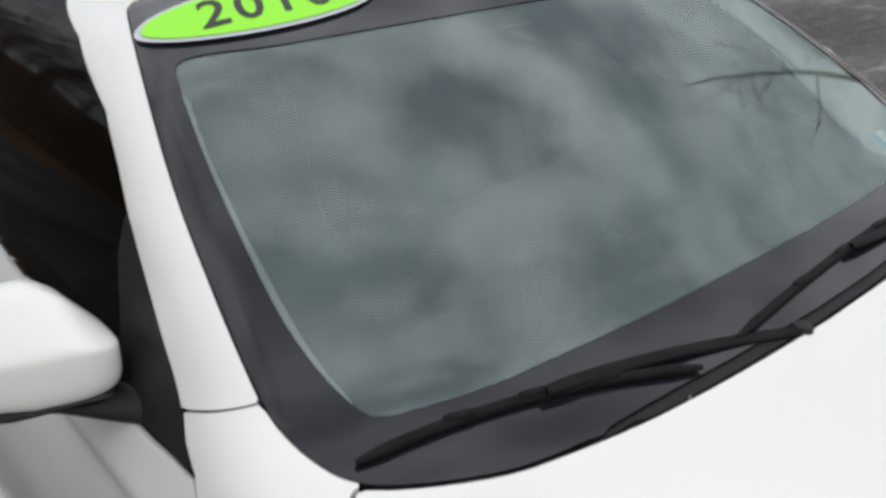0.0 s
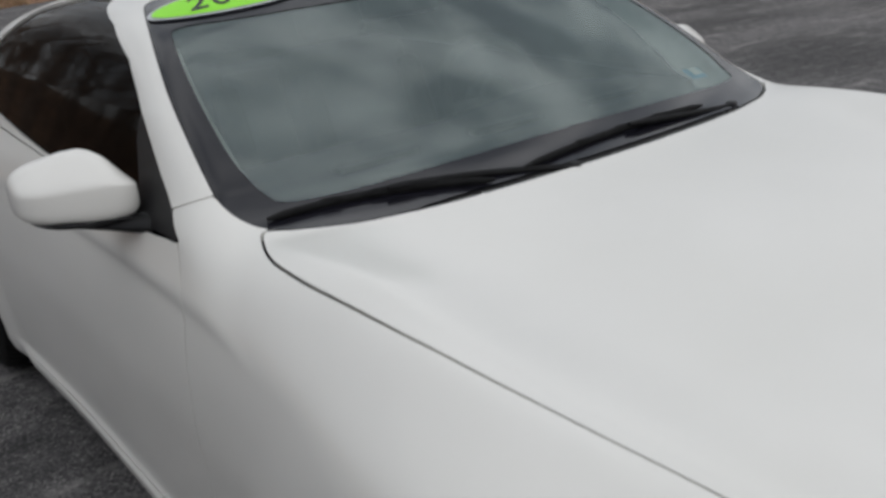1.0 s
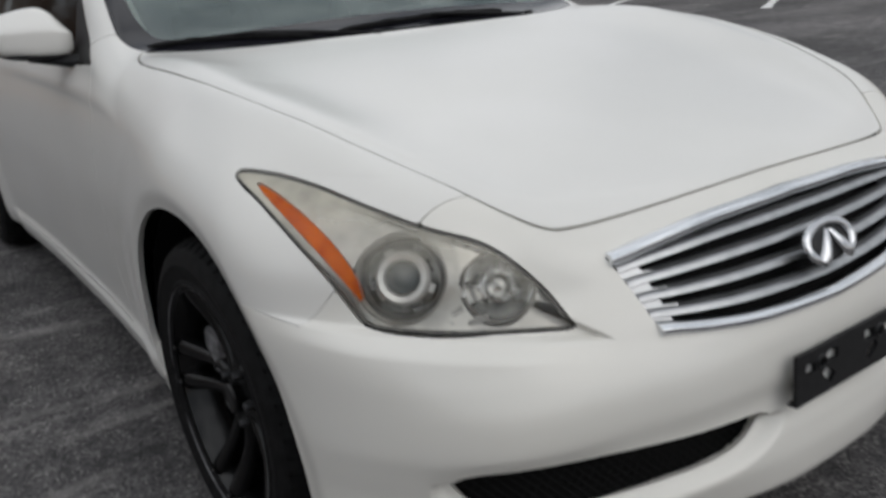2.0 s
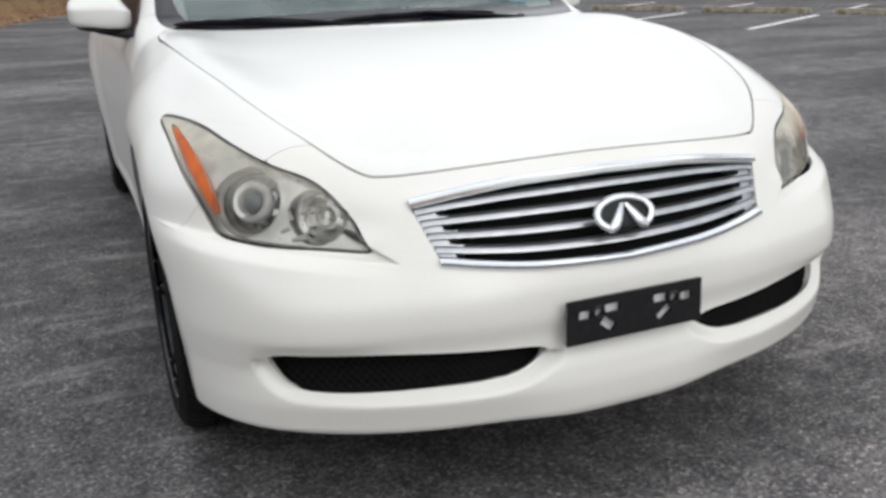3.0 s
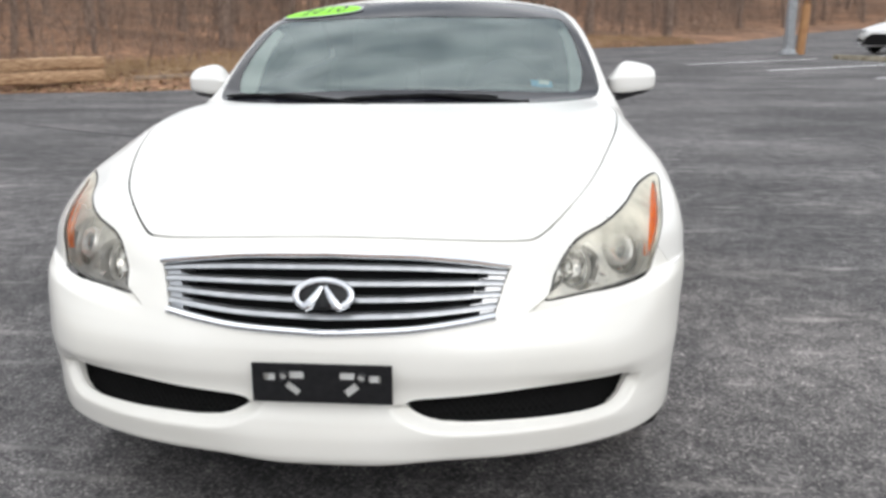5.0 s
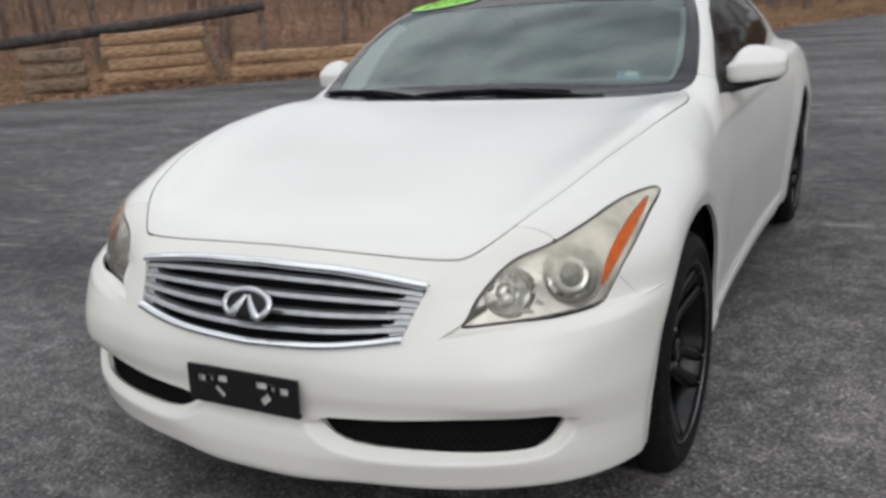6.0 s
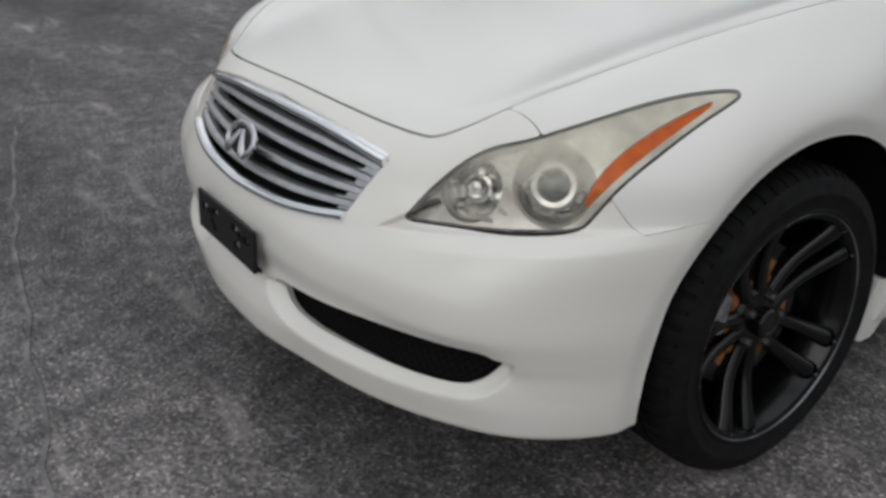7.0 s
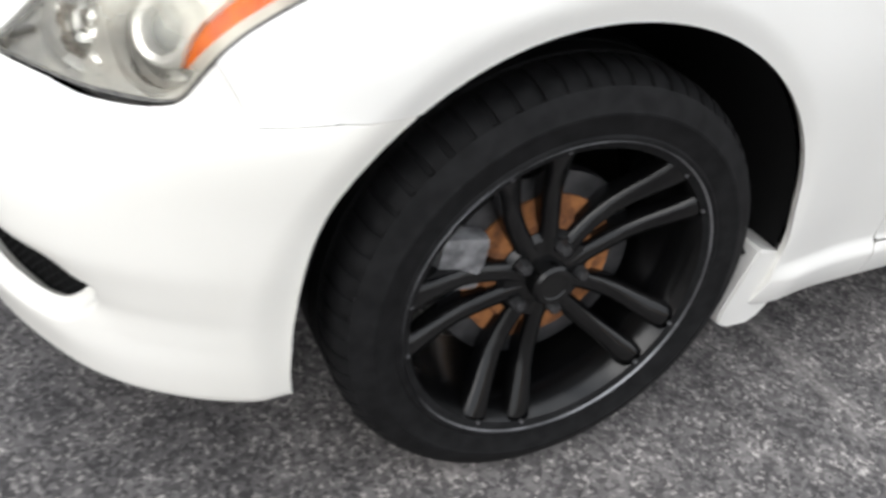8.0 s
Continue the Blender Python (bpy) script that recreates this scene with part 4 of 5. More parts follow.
# ---- cabin ----
TRIM = vary(material("dark_trim", (0.045, 0.045, 0.048), 0.75), 80, (0.035, 0.035, 0.038), (0.06, 0.06, 0.063), 3, 0.1)
LEATHER = vary(material("grey_leather", (0.05, 0.05, 0.05), 0.85, 0.0, Specular_IOR_Level=0.15), 50, (0.04, 0.04, 0.04), (0.065, 0.064, 0.062), 4, 0.2)
bm = bmesh.new()
rows = []
for x in np.linspace(-.70, .70, 29):
    hump = .030 * math.exp(-((x - .37) / .2) ** 2)
    sec = [(1.50 + .12 * x * x, .975), (1.70, .995 + hump * .4), (1.92, .985 + hump), (2.02, .955 + hump), (2.05, .90 + hump), (2.00, .80), (1.92, .60), (1.55, .60)]
    rows.append([bm.verts.new((x, y, z)) for y, z in sec])
for p, q in zip(rows, rows[1:]):
    for k in range(8):
        bm.faces.new((p[k], p[(k + 1) % 8], q[(k + 1) % 8], q[k]))
bm.faces.new(rows[0]), bm.faces.new(rows[-1])
bmesh.ops.recalc_face_normals(bm, faces=bm.faces)
dash = under(car, "dashboard", bm, TRIM, "dark grey dashboard")
for x in (-.37, 0, .37):
    bm = bmesh.new()
    box(bm, x - .10, x + .10, 1.66, 1.70, .995, 1.012, .006)
    under(dash, "air_vent", bm, BLACK)
bm = bmesh.new()
tube(bm, [(.185 * math.cos(a), 0, .185 * math.sin(a)) for a in np.linspace(0, 2 * math.pi, 49)], .015, 10, 1.0, (0, 1, 0), False)
steering = part("steering_wheel", bm, LEATHER, car, "dark leather steering wheel", at=pose(.37, 2.12, .955, -24, 0, 0))
bm = bmesh.new()
lathe(bm, [(.075, .05), (.085, .02), (.070, -.012), (.0005, -.02)], 28, "y")
under(steering, "hub", bm, TRIM)
for a in (0, 180, 270):
    bm = bmesh.new()
    box(bm, .06, .175, -.008, .008, -.016, .016, .005, pose(0, 0, 0, 0, -a, 0))
    under(steering, "spoke", bm, TRIM)
bm = bmesh.new()
box(bm, -.12, .12, -.018, .018, -.035, .035, .014)
under(car, "rear_view_mirror", bm, BLACK, "black rear-view mirror", at=pose(0, 2.06, 1.275, -12, 0, 4))


def seat(x, y, wide, label):
    bm = bmesh.new()
    box(bm, -wide / 2, wide / 2, -.26, .26, .36, .56, .06)
    base = under(car, "seat", bm, LEATHER, label, 60, pose(x, y, 0))
    bm = bmesh.new()
    box(bm, -wide / 2, wide / 2, -.07, .07, 0, .62, .055)
    under(base, "backrest", bm, LEATHER, smooth=60, at=pose(0, .22, .50, -20, 0, 0))
    for s in (-1, 1):
        bm = bmesh.new()
        box(bm, -.045, .045, -.10, .06, .05, .52, .035)
        under(base, "bolster", bm, LEATHER, smooth=60, at=pose(s * (wide / 2 - .03), .20, .50, -20, 0, 0))
    bm = bmesh.new()
    box(bm, -.13, .13, -.05, .05, -.09, .09, .04)
    under(base, "headrest", bm, LEATHER, smooth=60, at=pose(0, .47, 1.185, -14, 0, 0))


seat(.37, 2.55, .50, "dark grey leather driver's seat")
seat(-.37, 2.55, .50, "dark grey leather passenger seat")
bm = bmesh.new()
box(bm, -.70, .70, 1.6, 3.6, .36, .42)
under(car, "cabin_floor", bm, TRIM)
bm = bmesh.new()
box(bm, -.60, .60, 3.15, 3.40, .42, 1.02, .05)
under(car, "rear_bench", bm, LEATHER, "dark rear seat bench")

# ---- stickers on the glass ----
LIME = material("lime_vinyl", (0.30, 0.85, 0.02), 0.45)
EDGE = material("grey_vinyl_edge", (0.55, 0.57, 0.60), 0.5)
INK = material("black_ink", (0.02, 0.02, 0.02), 0.5)
SKY_BLUE = material("blue_paper", (0.14, 0.42, 0.62), 0.6)
WHITE_PAPER = material("white_paper", (0.75, 0.78, 0.78), 0.6)


def stick(name, pts, faces, centre, turn, mat, parent, lift, label=""):
    """Lays a flat figure (u across, v up the slope) on the windshield."""
    c, s = math.cos(radians(turn)), math.sin(radians(turn))
    cx, cy = centre
    slope = 0.86
    u, v = np.array(pts).T
    x, y = cx + c * u - s * v, cy + (s * u + c * v) * slope
    out = np.stack([x, y - lift * .5, skin_z(x, y) + lift * .86], 1)
    return place(name, mesh_of(name, out, faces), mat, parent, label)


def oval(a, b, rings=6, n=48):
    pts, faces = [(0, 0)], []
    for r in range(1, rings + 1):
        pts += [(a * r / rings * math.cos(2 * math.pi * k / n), b * r / rings * math.sin(2 * math.pi * k / n)) for k in range(n)]
    faces += [(0, 1 + k, 1 + (k + 1) % n) for k in range(n)]
    for r in range(rings - 1):
        o, p = 1 + r * n, 1 + (r + 1) * n
        faces += [(o + k, p + k, p + (k + 1) % n, o + (k + 1) % n) for k in range(n)]
    return pts, faces


STICKER_AT, STICKER_TURN = (-.446, 2.080), -6.0
badge = stick("year_sticker", *oval(.190, .076), STICKER_AT, STICKER_TURN, EDGE, None, .004)
tagged(badge, "lime green oval year sticker on the windshield", "sticker")
stick("sticker_face", *oval(.180, .067), STICKER_AT, STICKER_TURN, LIME, badge, .0055, "lime green face")
text = bpy.data.curves.new("year", "FONT")
text.body, text.size, text.align_x, text.align_y, text.resolution_u, text.space_character = "2010", .100, "CENTER", "CENTER", 3, 1.18
text.shear, text.offset = .22, .0012
text_ob = bpy.data.objects.new("year", text)
scene.collection.objects.link(text_ob)
flat = text_ob.to_mesh()
pts, faces = [(v.co.x * .93, v.co.y * 1.2) for v in flat.vertices], [tuple(p.vertices) for p in flat.polygons]
text_ob.to_mesh_clear()
bpy.data.objects.remove(text_ob)
stick("year_print", pts, faces, STICKER_AT, STICKER_TURN, INK, badge, .0065, "dark printed figures")


def card(w, h, n=4):
    pts = [(w * (i / n - .5), h * (j / n - .5)) for i in range(n + 1) for j in range(n + 1)]
    return pts, [(i * (n + 1) + j, (i + 1) * (n + 1) + j, (i + 1) * (n + 1) + j + 1, i * (n + 1) + j + 1) for i in range(n) for j in range(n)]


permit = stick("inspection_sticker", *card(.082, .040), (.535, 1.545), 8, SKY_BLUE, None, -.006)
tagged(permit, "small blue and white paper sticker on the windshield", "sticker")
stick("sticker_field", *card(.042, .026), (.543, 1.552), 8, WHITE_PAPER, permit, -.0045, "pale printed field")

# ---- ground and car park ----
def ground_mix(name, colors, fine, rough, bump, distance, patch=0.35, pale=None):
    """Grain, specks and wide patches of three colours, at real size."""
    m = bpy.data.materials.new(name)
    m.use_nodes = True
    n, l = m.node_tree.nodes, m.node_tree.links
    b = n["Principled BSDF"]
    b.inputs["Roughness"].default_value = rough
    b.inputs["Specular IOR Level"].default_value = 0.25
    co = n.new("ShaderNodeTexCoord")

    def noise_of(scale, detail, low, high, stretch=(1, 1, 1)):
        mp, no, mr = n.new("ShaderNodeMapping"), n.new("ShaderNodeTexNoise"), n.new("ShaderNodeMapRange")
        mp.inputs["Scale"].default_value = stretch
        no.inputs["Scale"].default_value, no.inputs["Detail"].default_value = scale, detail
        mr.inputs["From Min"].default_value, mr.inputs["From Max"].default_value = low, high
        l.new(co.outputs["Object"], mp.inputs["Vector"])
        l.new(mp.outputs["Vector"], no.inputs["Vector"])
        l.new(no.outputs["Fac"], mr.inputs["Value"])
        return mr.outputs["Result"], no.outputs["Fac"]

    def blend(fac, a, c):
        mx = n.new("ShaderNodeMix")
        mx.data_type = "RGBA"
        l.new(fac, mx.inputs["Factor"])
        for key, value in (("A", a), ("B", c)):
            if isinstance(value, tuple):
                mx.inputs[key].default_value = (*value, 1)
            else:
                l.new(value, mx.inputs[key])
        return mx.outputs["Result"]

    grain = noise_of(fine, 3, 0.38, 0.66)[0]
    vo, sep, vr = n.new("ShaderNodeTexVoronoi"), n.new("ShaderNodeSeparateColor"), n.new("ShaderNodeMapRange")
    vo.inputs["Scale"].default_value = fine * 0.75
    vr.inputs["From Min"].default_value, vr.inputs["From Max"].default_value = 0.15, 1.0
    l.new(co.outputs["Object"], vo.inputs["Vector"])
    l.new(vo.outputs["Color"], sep.inputs["Color"])
    l.new(sep.outputs["Red"], vr.inputs["Value"])
    grain = vr.outputs["Result"]
    specks, raw2 = noise_of(fine * 0.62, 3, 0.56, 0.72)
    wide, _ = noise_of(patch, 6, 0.35, 0.68, (1.0, 2.2, 1))
    mid, _ = noise_of(patch * 26, 6, 0.36, 0.72)
    c1 = blend(grain, colors[0], colors[1])
    c2 = blend(specks, c1, colors[2])
    if pale:
        # scuffs and dust in thin streaks
        streaks, _ = noise_of(1.7, 8, 0.58, 0.82, (0.8, 4.5, 1))
        c2 = blend(streaks, c2, colors[2])
    mul = n.new("ShaderNodeMix")
    mul.data_type, mul.blend_type = "RGBA", "MULTIPLY"
    mul.inputs["Factor"].default_value = 1.0
    l.new(c2, mul.inputs["A"])
    l.new(blend(wide, (0.55, 0.55, 0.55), (1.32, 1.31, 1.29)), mul.inputs["B"])
    mul2 = n.new("ShaderNodeMix")
    mul2.data_type, mul2.blend_type = "RGBA", "MULTIPLY"
    mul2.inputs["Factor"].default_value = 1.0
    l.new(mul.outputs["Result"], mul2.inputs["A"])
    l.new(blend(mid, (0.74, 0.74, 0.745), (1.34, 1.33, 1.32)), mul2.inputs["B"])
    worn = mul2.outputs["Result"]
    if pale:
        # a pale patch with a ragged edge: local brightening put into the colour
        mp, gr, add, mr = n.new("ShaderNodeMapping"), n.new("ShaderNodeTexGradient"), n.new("ShaderNodeMath"), n.new("ShaderNodeMapRange")
        gr.gradient_type, mp.vector_type = "SPHERICAL", "TEXTURE"
        mp.inputs["Location"].default_value, mp.inputs["Scale"].default_value = (*pale[:2], 0), (*pale[2:], 4)
        add.operation = "ADD"
        ragged, _ = noise_of(1.1, 6, 0.25, 0.8)
        mr.inputs["From Min"].default_value, mr.inputs["From Max"].default_value = 0.55, 1.15
        l.new(co.outputs["Object"], mp.inputs["Vector"])
        l.new(mp.outputs["Vector"], gr.inputs["Vector"])
        l.new(gr.outputs["Fac"], add.inputs[0])
        l.new(ragged, add.inputs[1])
        l.new(add.outputs[0], mr.inputs["Value"])
        last = n.new("ShaderNodeMix")
        last.data_type, last.blend_type = "RGBA", "MULTIPLY"
        last.inputs["Factor"].default_value = 1.0
        l.new(worn, last.inputs["A"])
        l.new(blend(mr.outputs["Result"], (1, 1, 1), (1.42, 1.39, 1.35)), last.inputs["B"])
        worn = last.outputs["Result"]
    l.new(worn, b.inputs["Base Color"])
    bu = n.new("ShaderNodeBump")
    bu.inputs["Strength"].default_value, bu.inputs["Distance"].default_value = bump, distance
    l.new(raw2, bu.inputs["Height"])
    l.new(bu.outputs["Normal"], b.inputs["Normal"])
    return m


ASPHALT = ground_mix("asphalt", ((0.062, 0.060, 0.062), (0.162, 0.157, 0.159), (0.36, 0.345, 0.337)), 150, 0.8, 0.5, 0.005, pale=(1.7, 0.9, 2.4, 2.6))
LITTER = ground_mix("leaf_litter", ((0.14, 0.074, 0.046), (0.34, 0.192, 0.115), (0.50, 0.33, 0.205)), 14, 0.95, 0.8, 0.06, 0.12)
LINE_PAINT = vary(material("worn_white_line", (0.80, 0.80, 0.78), 0.7), 9, (0.62, 0.62, 0.61), (0.88, 0.88, 0.86), 6)
CONCRETE = vary(material("mossy_concrete", (0.3, 0.27, 0.2), 0.9), 7, (0.17, 0.14, 0.09), (0.40, 0.36, 0.28), 6, 0.3, 0.01)

LOT = [(60, -40), (60, 75), (30, 75), (20, 60), (10, 40), (6, 36), (1, 33), (-1.2, 28), (-3.4, 18.9), (-4.7, 16.0), (-6.6, 14.0), (-9.5, 14), (-12, 12.8), (-14.4, 9.5), (-17.4, 5.9), (-30, -8), (-40, -40)]
lot_line = outline(LOT, 2)
GROUND = -.017


def land_z(x, y):
    """The height of the land: level under the car park, a low bank and a rise beyond it."""
    d = inside(lot_line, x, y)
    rise = np.where(d < 0, -.06, -.05 + .22 * step(d, 0, 1.6) + .030 * np.clip(d - .8, 0, 60) + .085 * np.clip(d - 7, 0, 50))
    east = step(x, 16, 24) * (1 - step(y, 66, 76))
    rise = np.where(d > 0, rise * (1 - east * .9), rise)
    bumps = np.sin(x * .9 + 1.3 * np.sin(y * .31)) * np.sin(y * .83 + x * .21)
    return rise + .06 * bumps * step(d, .3, 3)


xs = np.concatenate([np.linspace(-600, -62, 12), np.linspace(-60, 62, 163), np.linspace(64, 600, 12)])
ys = np.concatenate([np.linspace(-600, -62, 12), np.linspace(-60, 82, 190), np.linspace(84, 600, 12)])
gx, gy = [a.ravel() for a in np.meshgrid(xs, ys, indexing="ij")]
gz = land_z(gx, gy)
i = (np.arange(len(xs) - 1)[:, None] * len(ys) + np.arange(len(ys) - 1)).ravel()
ground = place("ground", mesh_of("ground", np.stack([gx, gy, gz], 1), np.stack([i, i + len(ys), i + len(ys) + 1, i + 1], 1)), LITTER)
tagged(ground, "brown leaf litter and dry grass on a low bank", "ground", kind="structure")
bm = bmesh.new()
top = [bm.verts.new((x, y, GROUND)) for x, y in lot_line]
low = [bm.verts.new((x, y, -.08)) for x, y in lot_line]
bm.faces.new(top)
for k in range(len(top)):
    bm.faces.new((top[k], low[k], low[(k + 1) % len(top)], top[(k + 1) % len(top)]))
bmesh.ops.recalc_face_normals(bm, faces=bm.faces)
bmesh.ops.triangulate(bm, faces=bm.faces)
lot = part("pavement", bm, ASPHALT, smooth=0)
tagged(lot, "dark worn asphalt car park with pale aggregate", "pavement", kind="structure")


def strip(name, path, width, mat, label, z=GROUND + .004):
    bm = bmesh.new()
    pts = [Vector((*p, 0)) for p in path]
    rows = []
    for k, p in enumerate(pts):
        d = (pts[min(k + 1, len(pts) - 1)] - pts[max(k - 1, 0)]).normalized()
        a = Vector((-d.y, d.x, 0)) * (width / 2 * random.uniform(.75, 1.1))
        rows.append((bm.verts.new((p.x + a.x, p.y + a.y, z)), bm.verts.new((p.x - a.x, p.y - a.y, z))))
    for (a, b), (c, d) in zip(rows, rows[1:]):
        bm.faces.new((a, b, d, c))
    bmesh.ops.recalc_face_normals(bm, faces=bm.faces)
    return tagged(part(name, bm, mat, smooth=0), label, "road marking", "parking bay lines", "structure")


ROW, BAY = Vector((.87, .49)), Vector((1.38, -2.78))
for k in range(-2, 6):
    a = Vector((7.5, 16.4)) + BAY * k
    strip("parking_line", [a + ROW * t for t in np.linspace(0, 4.7, 14)], .17, LINE_PAINT, "worn white parking bay line on the asphalt")
    b = a + ROW * 6.2
    strip("parking_line", [b + ROW * t for t in np.linspace(0, 3.6, 12)], .17, LINE_PAINT, "worn white parking bay line on the asphalt")
SEAM = vary(material("pale_seam", (0.16, 0.158, 0.155), 0.85), 9, (0.08, 0.078, 0.077), (0.22, 0.216, 0.212), 6)
TAR = material("tar_seal", (0.016, 0.016, 0.017), 0.5)
seam = [(.10 - 1.05 * t + .05 * math.sin(2.1 * t) + random.uniform(-.012, .012), -.48 + .10 * t + .018 * t * t + random.uniform(-.015, .015)) for t in np.linspace(-1.2, 6.5, 60)]
tagged(strip("pavement_seam", seam, .014, SEAM, ""), "thin pale seam across the asphalt", "crack")
crack = [(-6.2, 8.9), (-5.2, 8.3), (-4.1, 7.75), (-3.4, 7.0), (-2.7, 6.1), (-2.0, 5.6)]
tagged(strip("tar_crack", crack, .05, TAR, ""), "dark tar-filled crack in the asphalt", "crack")


def wheel_stop(at):
    bm = bmesh.new()
    vs = box(bm, -1.28, 1.28, -.10, .10, -.02, .115, .02)
    for v in bm.verts:
        if v.co.z > .08:
            v.co.y *= .62
    return tagged(part("wheel_stop", bm, CONCRETE, at=at), "weathered concrete wheel stop with moss on the asphalt", "wheel stop", "wheel stops")


turn = math.degrees(math.atan2(BAY.y, BAY.x))
stop = None
for k in range(-2, 5):
    c = Vector((7.5, 16.4)) + BAY * (k + .5) + ROW * 5.1
    at = pose(c.x, c.y, 0, 0, 0, turn)
    stop = wheel_stop(at) if stop is None else copy_thing(stop, at)

# ---- pole, timber and barrier ----
GALV = vary(material("galvanised_steel", (0.42, 0.44, 0.46), 0.5, 0.6), 8, (0.36, 0.38, 0.40), (0.5, 0.52, 0.54), 4)
POLE_WOOD = vary(material("orange_pole_wood", (0.42, 0.22, 0.10), 0.85), 6, (0.30, 0.14, 0.06), (0.5, 0.28, 0.13), 6, 0.3, 0.01, stretch=(6, 6, .6))
pole = thing("light_pole", "grey steel light pole on a square base plate", "pole", pose(8.75, 26.9, 0))
bm = bmesh.new()
box(bm, -.13, .13, -.13, .13, .03, 8.5, .02)
under(pole, "shaft", bm, GALV)
bm = bmesh.new()
box(bm, -.24, .24, -.24, .24, 0, .05, .01)
box(bm, -.19, .19, -.19, .19, .05, .16, .02)
under(pole, "base_plate", bm, GALV)
bm = bmesh.new()
tube(bm, [(.05 * math.sin(z), 0, z) for z in np.linspace(0, 9.5, 14)], [.14 - .005 * k for k in range(14)], 14)
tagged(part("utility_pole", bm, POLE_WOOD, at=pose(9.12, 26.95, 0, 0, 1.5, 0)), "orange-brown wooden utility pole beside the steel pole", "pole")

LOGWOOD = vary(material("split_timber", (0.40, 0.24, 0.135), 0.85), 7, (0.22, 0.12, 0.065), (0.54, 0.36, 0.21), 6, 0.5, 0.01, stretch=(1, 6, 6))
OLDWOOD = vary(material("grey_old_timber", (0.22, 0.155, 0.11), 0.9), 7, (0.11, 0.075, 0.052), (0.33, 0.24, 0.17), 6, 0.5, 0.01, stretch=(1, 6, 6))
BARK = vary(material("bark", (0.18, 0.128, 0.10), 0.95), 5, (0.10, 0.070, 0.054), (0.27, 0.200, 0.160), 6, 0.6, 0.03, stretch=(3, 3, .7))


def timber(length, size, seed):
    rnd = random.Random(seed)
    bm = bmesh.new()
    box(bm, -length / 2, length / 2, -size / 2, size / 2, 0, size, size * .34)
    bmesh.ops.subdivide_edges(bm, edges=[e for e in bm.edges if abs(e.verts[0].co.x - e.verts[1].co.x) > length * .5], cuts=6)
    for v in bm.verts:
        v.co.y += rnd.uniform(-.016, .016)
        v.co.z += rnd.uniform(-.014, .011)
    return bm


def timber_wall(name, label, a, b, base, courses, size, mat, seed, braced=False):
    a, b = Vector(a), Vector(b)
    mid, length = (a + b) / 2, (b - a).length
    wall = thing(name, label, "retaining wall", pose(mid.x, mid.y, base, 0, 0, math.degrees(math.atan2(b.y - a.y, b.x - a.x))), "timber walls")
    for k in range(courses):
        under(wall, "timber", timber(length - (.04, .16, .09)[k % 3], size * .86, seed + k), mat, at=pose(.06 * (k % 2), .03 * k, k * size, 0, .5 * (k % 3 - 1), .8 * (k % 2)))
    if braced:
        bm = bmesh.new()
        box(bm, -.09, .09, -.07, .07, -.05, courses * size * 1.08, .02)
        under(wall, "brace", bm, OLDWOOD, "dark leaning post", at=pose(length / 2 + .30, .12, -.08, 0, -14, 0))
    return wall


timber_wall("timber_wall", "stacked pale split timbers at the car park's edge", (-13.42, 11.3), (-12.05, 13.0), .18, 4, .27, LOGWOOD, 3, True)
timber_wall("timber_wall", "low grey old timbers beside the stack", (-15.0, 10.5), (-13.95, 11.4), .12, 3, .30, OLDWOOD, 11)
timber_wall("timber_wall", "two low courses of pale timber on the bank", (-11.65, 13.25), (-8.2, 15.2), .10, 2, .28, LOGWOOD, 21)
timber_wall("timber_wall", "low timbers half covered with leaves", (-7.6, 15.1), (-5.2, 17.0), .0, 1, .26, OLDWOOD, 31)
bm = bmesh.new()
tube(bm, [(-19.5, 9.8, .95), (-17.0, 12.0, 1.14), (-14.6, 14.3, 1.38), (-12.4, 15.6, 1.60)], [.14, .135, .13, .12], 12)
rail = part("barrier_rail", bm, vary(material("dark_steel_rail", (0.045, 0.04, 0.04), 0.8), 6, (0.026, 0.023, 0.023), (0.07, 0.062, 0.06), 5))
tagged(rail, "dark sloping barrier rail on posts above the timbers", "barrier")
for x, y, z in ((-19.0, 10.25, .98), (-12.5, 15.55, 1.59)):
    bm = bmesh.new()
    tube(bm, [(x, y, -.1), (x, y, z)], .09, 10)
    under(rail, "post", bm, BARK)

# ---- woods in winter ----
TWIG = vary(material("bare_twigs", (0.23, 0.155, 0.115), 0.95), 3, (0.14, 0.094, 0.068), (0.32, 0.225, 0.17), 4)


def grow(bm, p, d, length, radius, depth, rnd, sides):
    """One limb and what branches from it."""
    pts, rs, q, w = [p], [radius], p.copy(), d.copy()
    n = 5 if depth < 2 else 3
    for k in range(n):
        w = (w + Vector((rnd.uniform(-.16, .16), rnd.uniform(-.16, .16), rnd.uniform(-.05, .12)))).normalized()
        q = q + w * length / n
        pts.append(q.copy())
        rs.append(radius * (1 - .62 * (k + 1) / n))
    limb(bm, pts, rs, sides)
    if depth >= 3:
        return
    for k in range(4 if depth else 7):
        at = rnd.uniform(.35 if depth else .32, 1.0)
        j = min(int(at * n), n - 1)
        base = pts[j].lerp(pts[j + 1], at * n - j)
        a = rnd.uniform(0, 2 * math.pi)
        out = (Vector((math.cos(a), math.sin(a), rnd.uniform(.3, 1.0))) + w * .4).normalized()
        grow(bm, base, out, length * rnd.uniform(.32, .55), rs[j] * .5, depth + 1, rnd, max(sides - 2, 3))


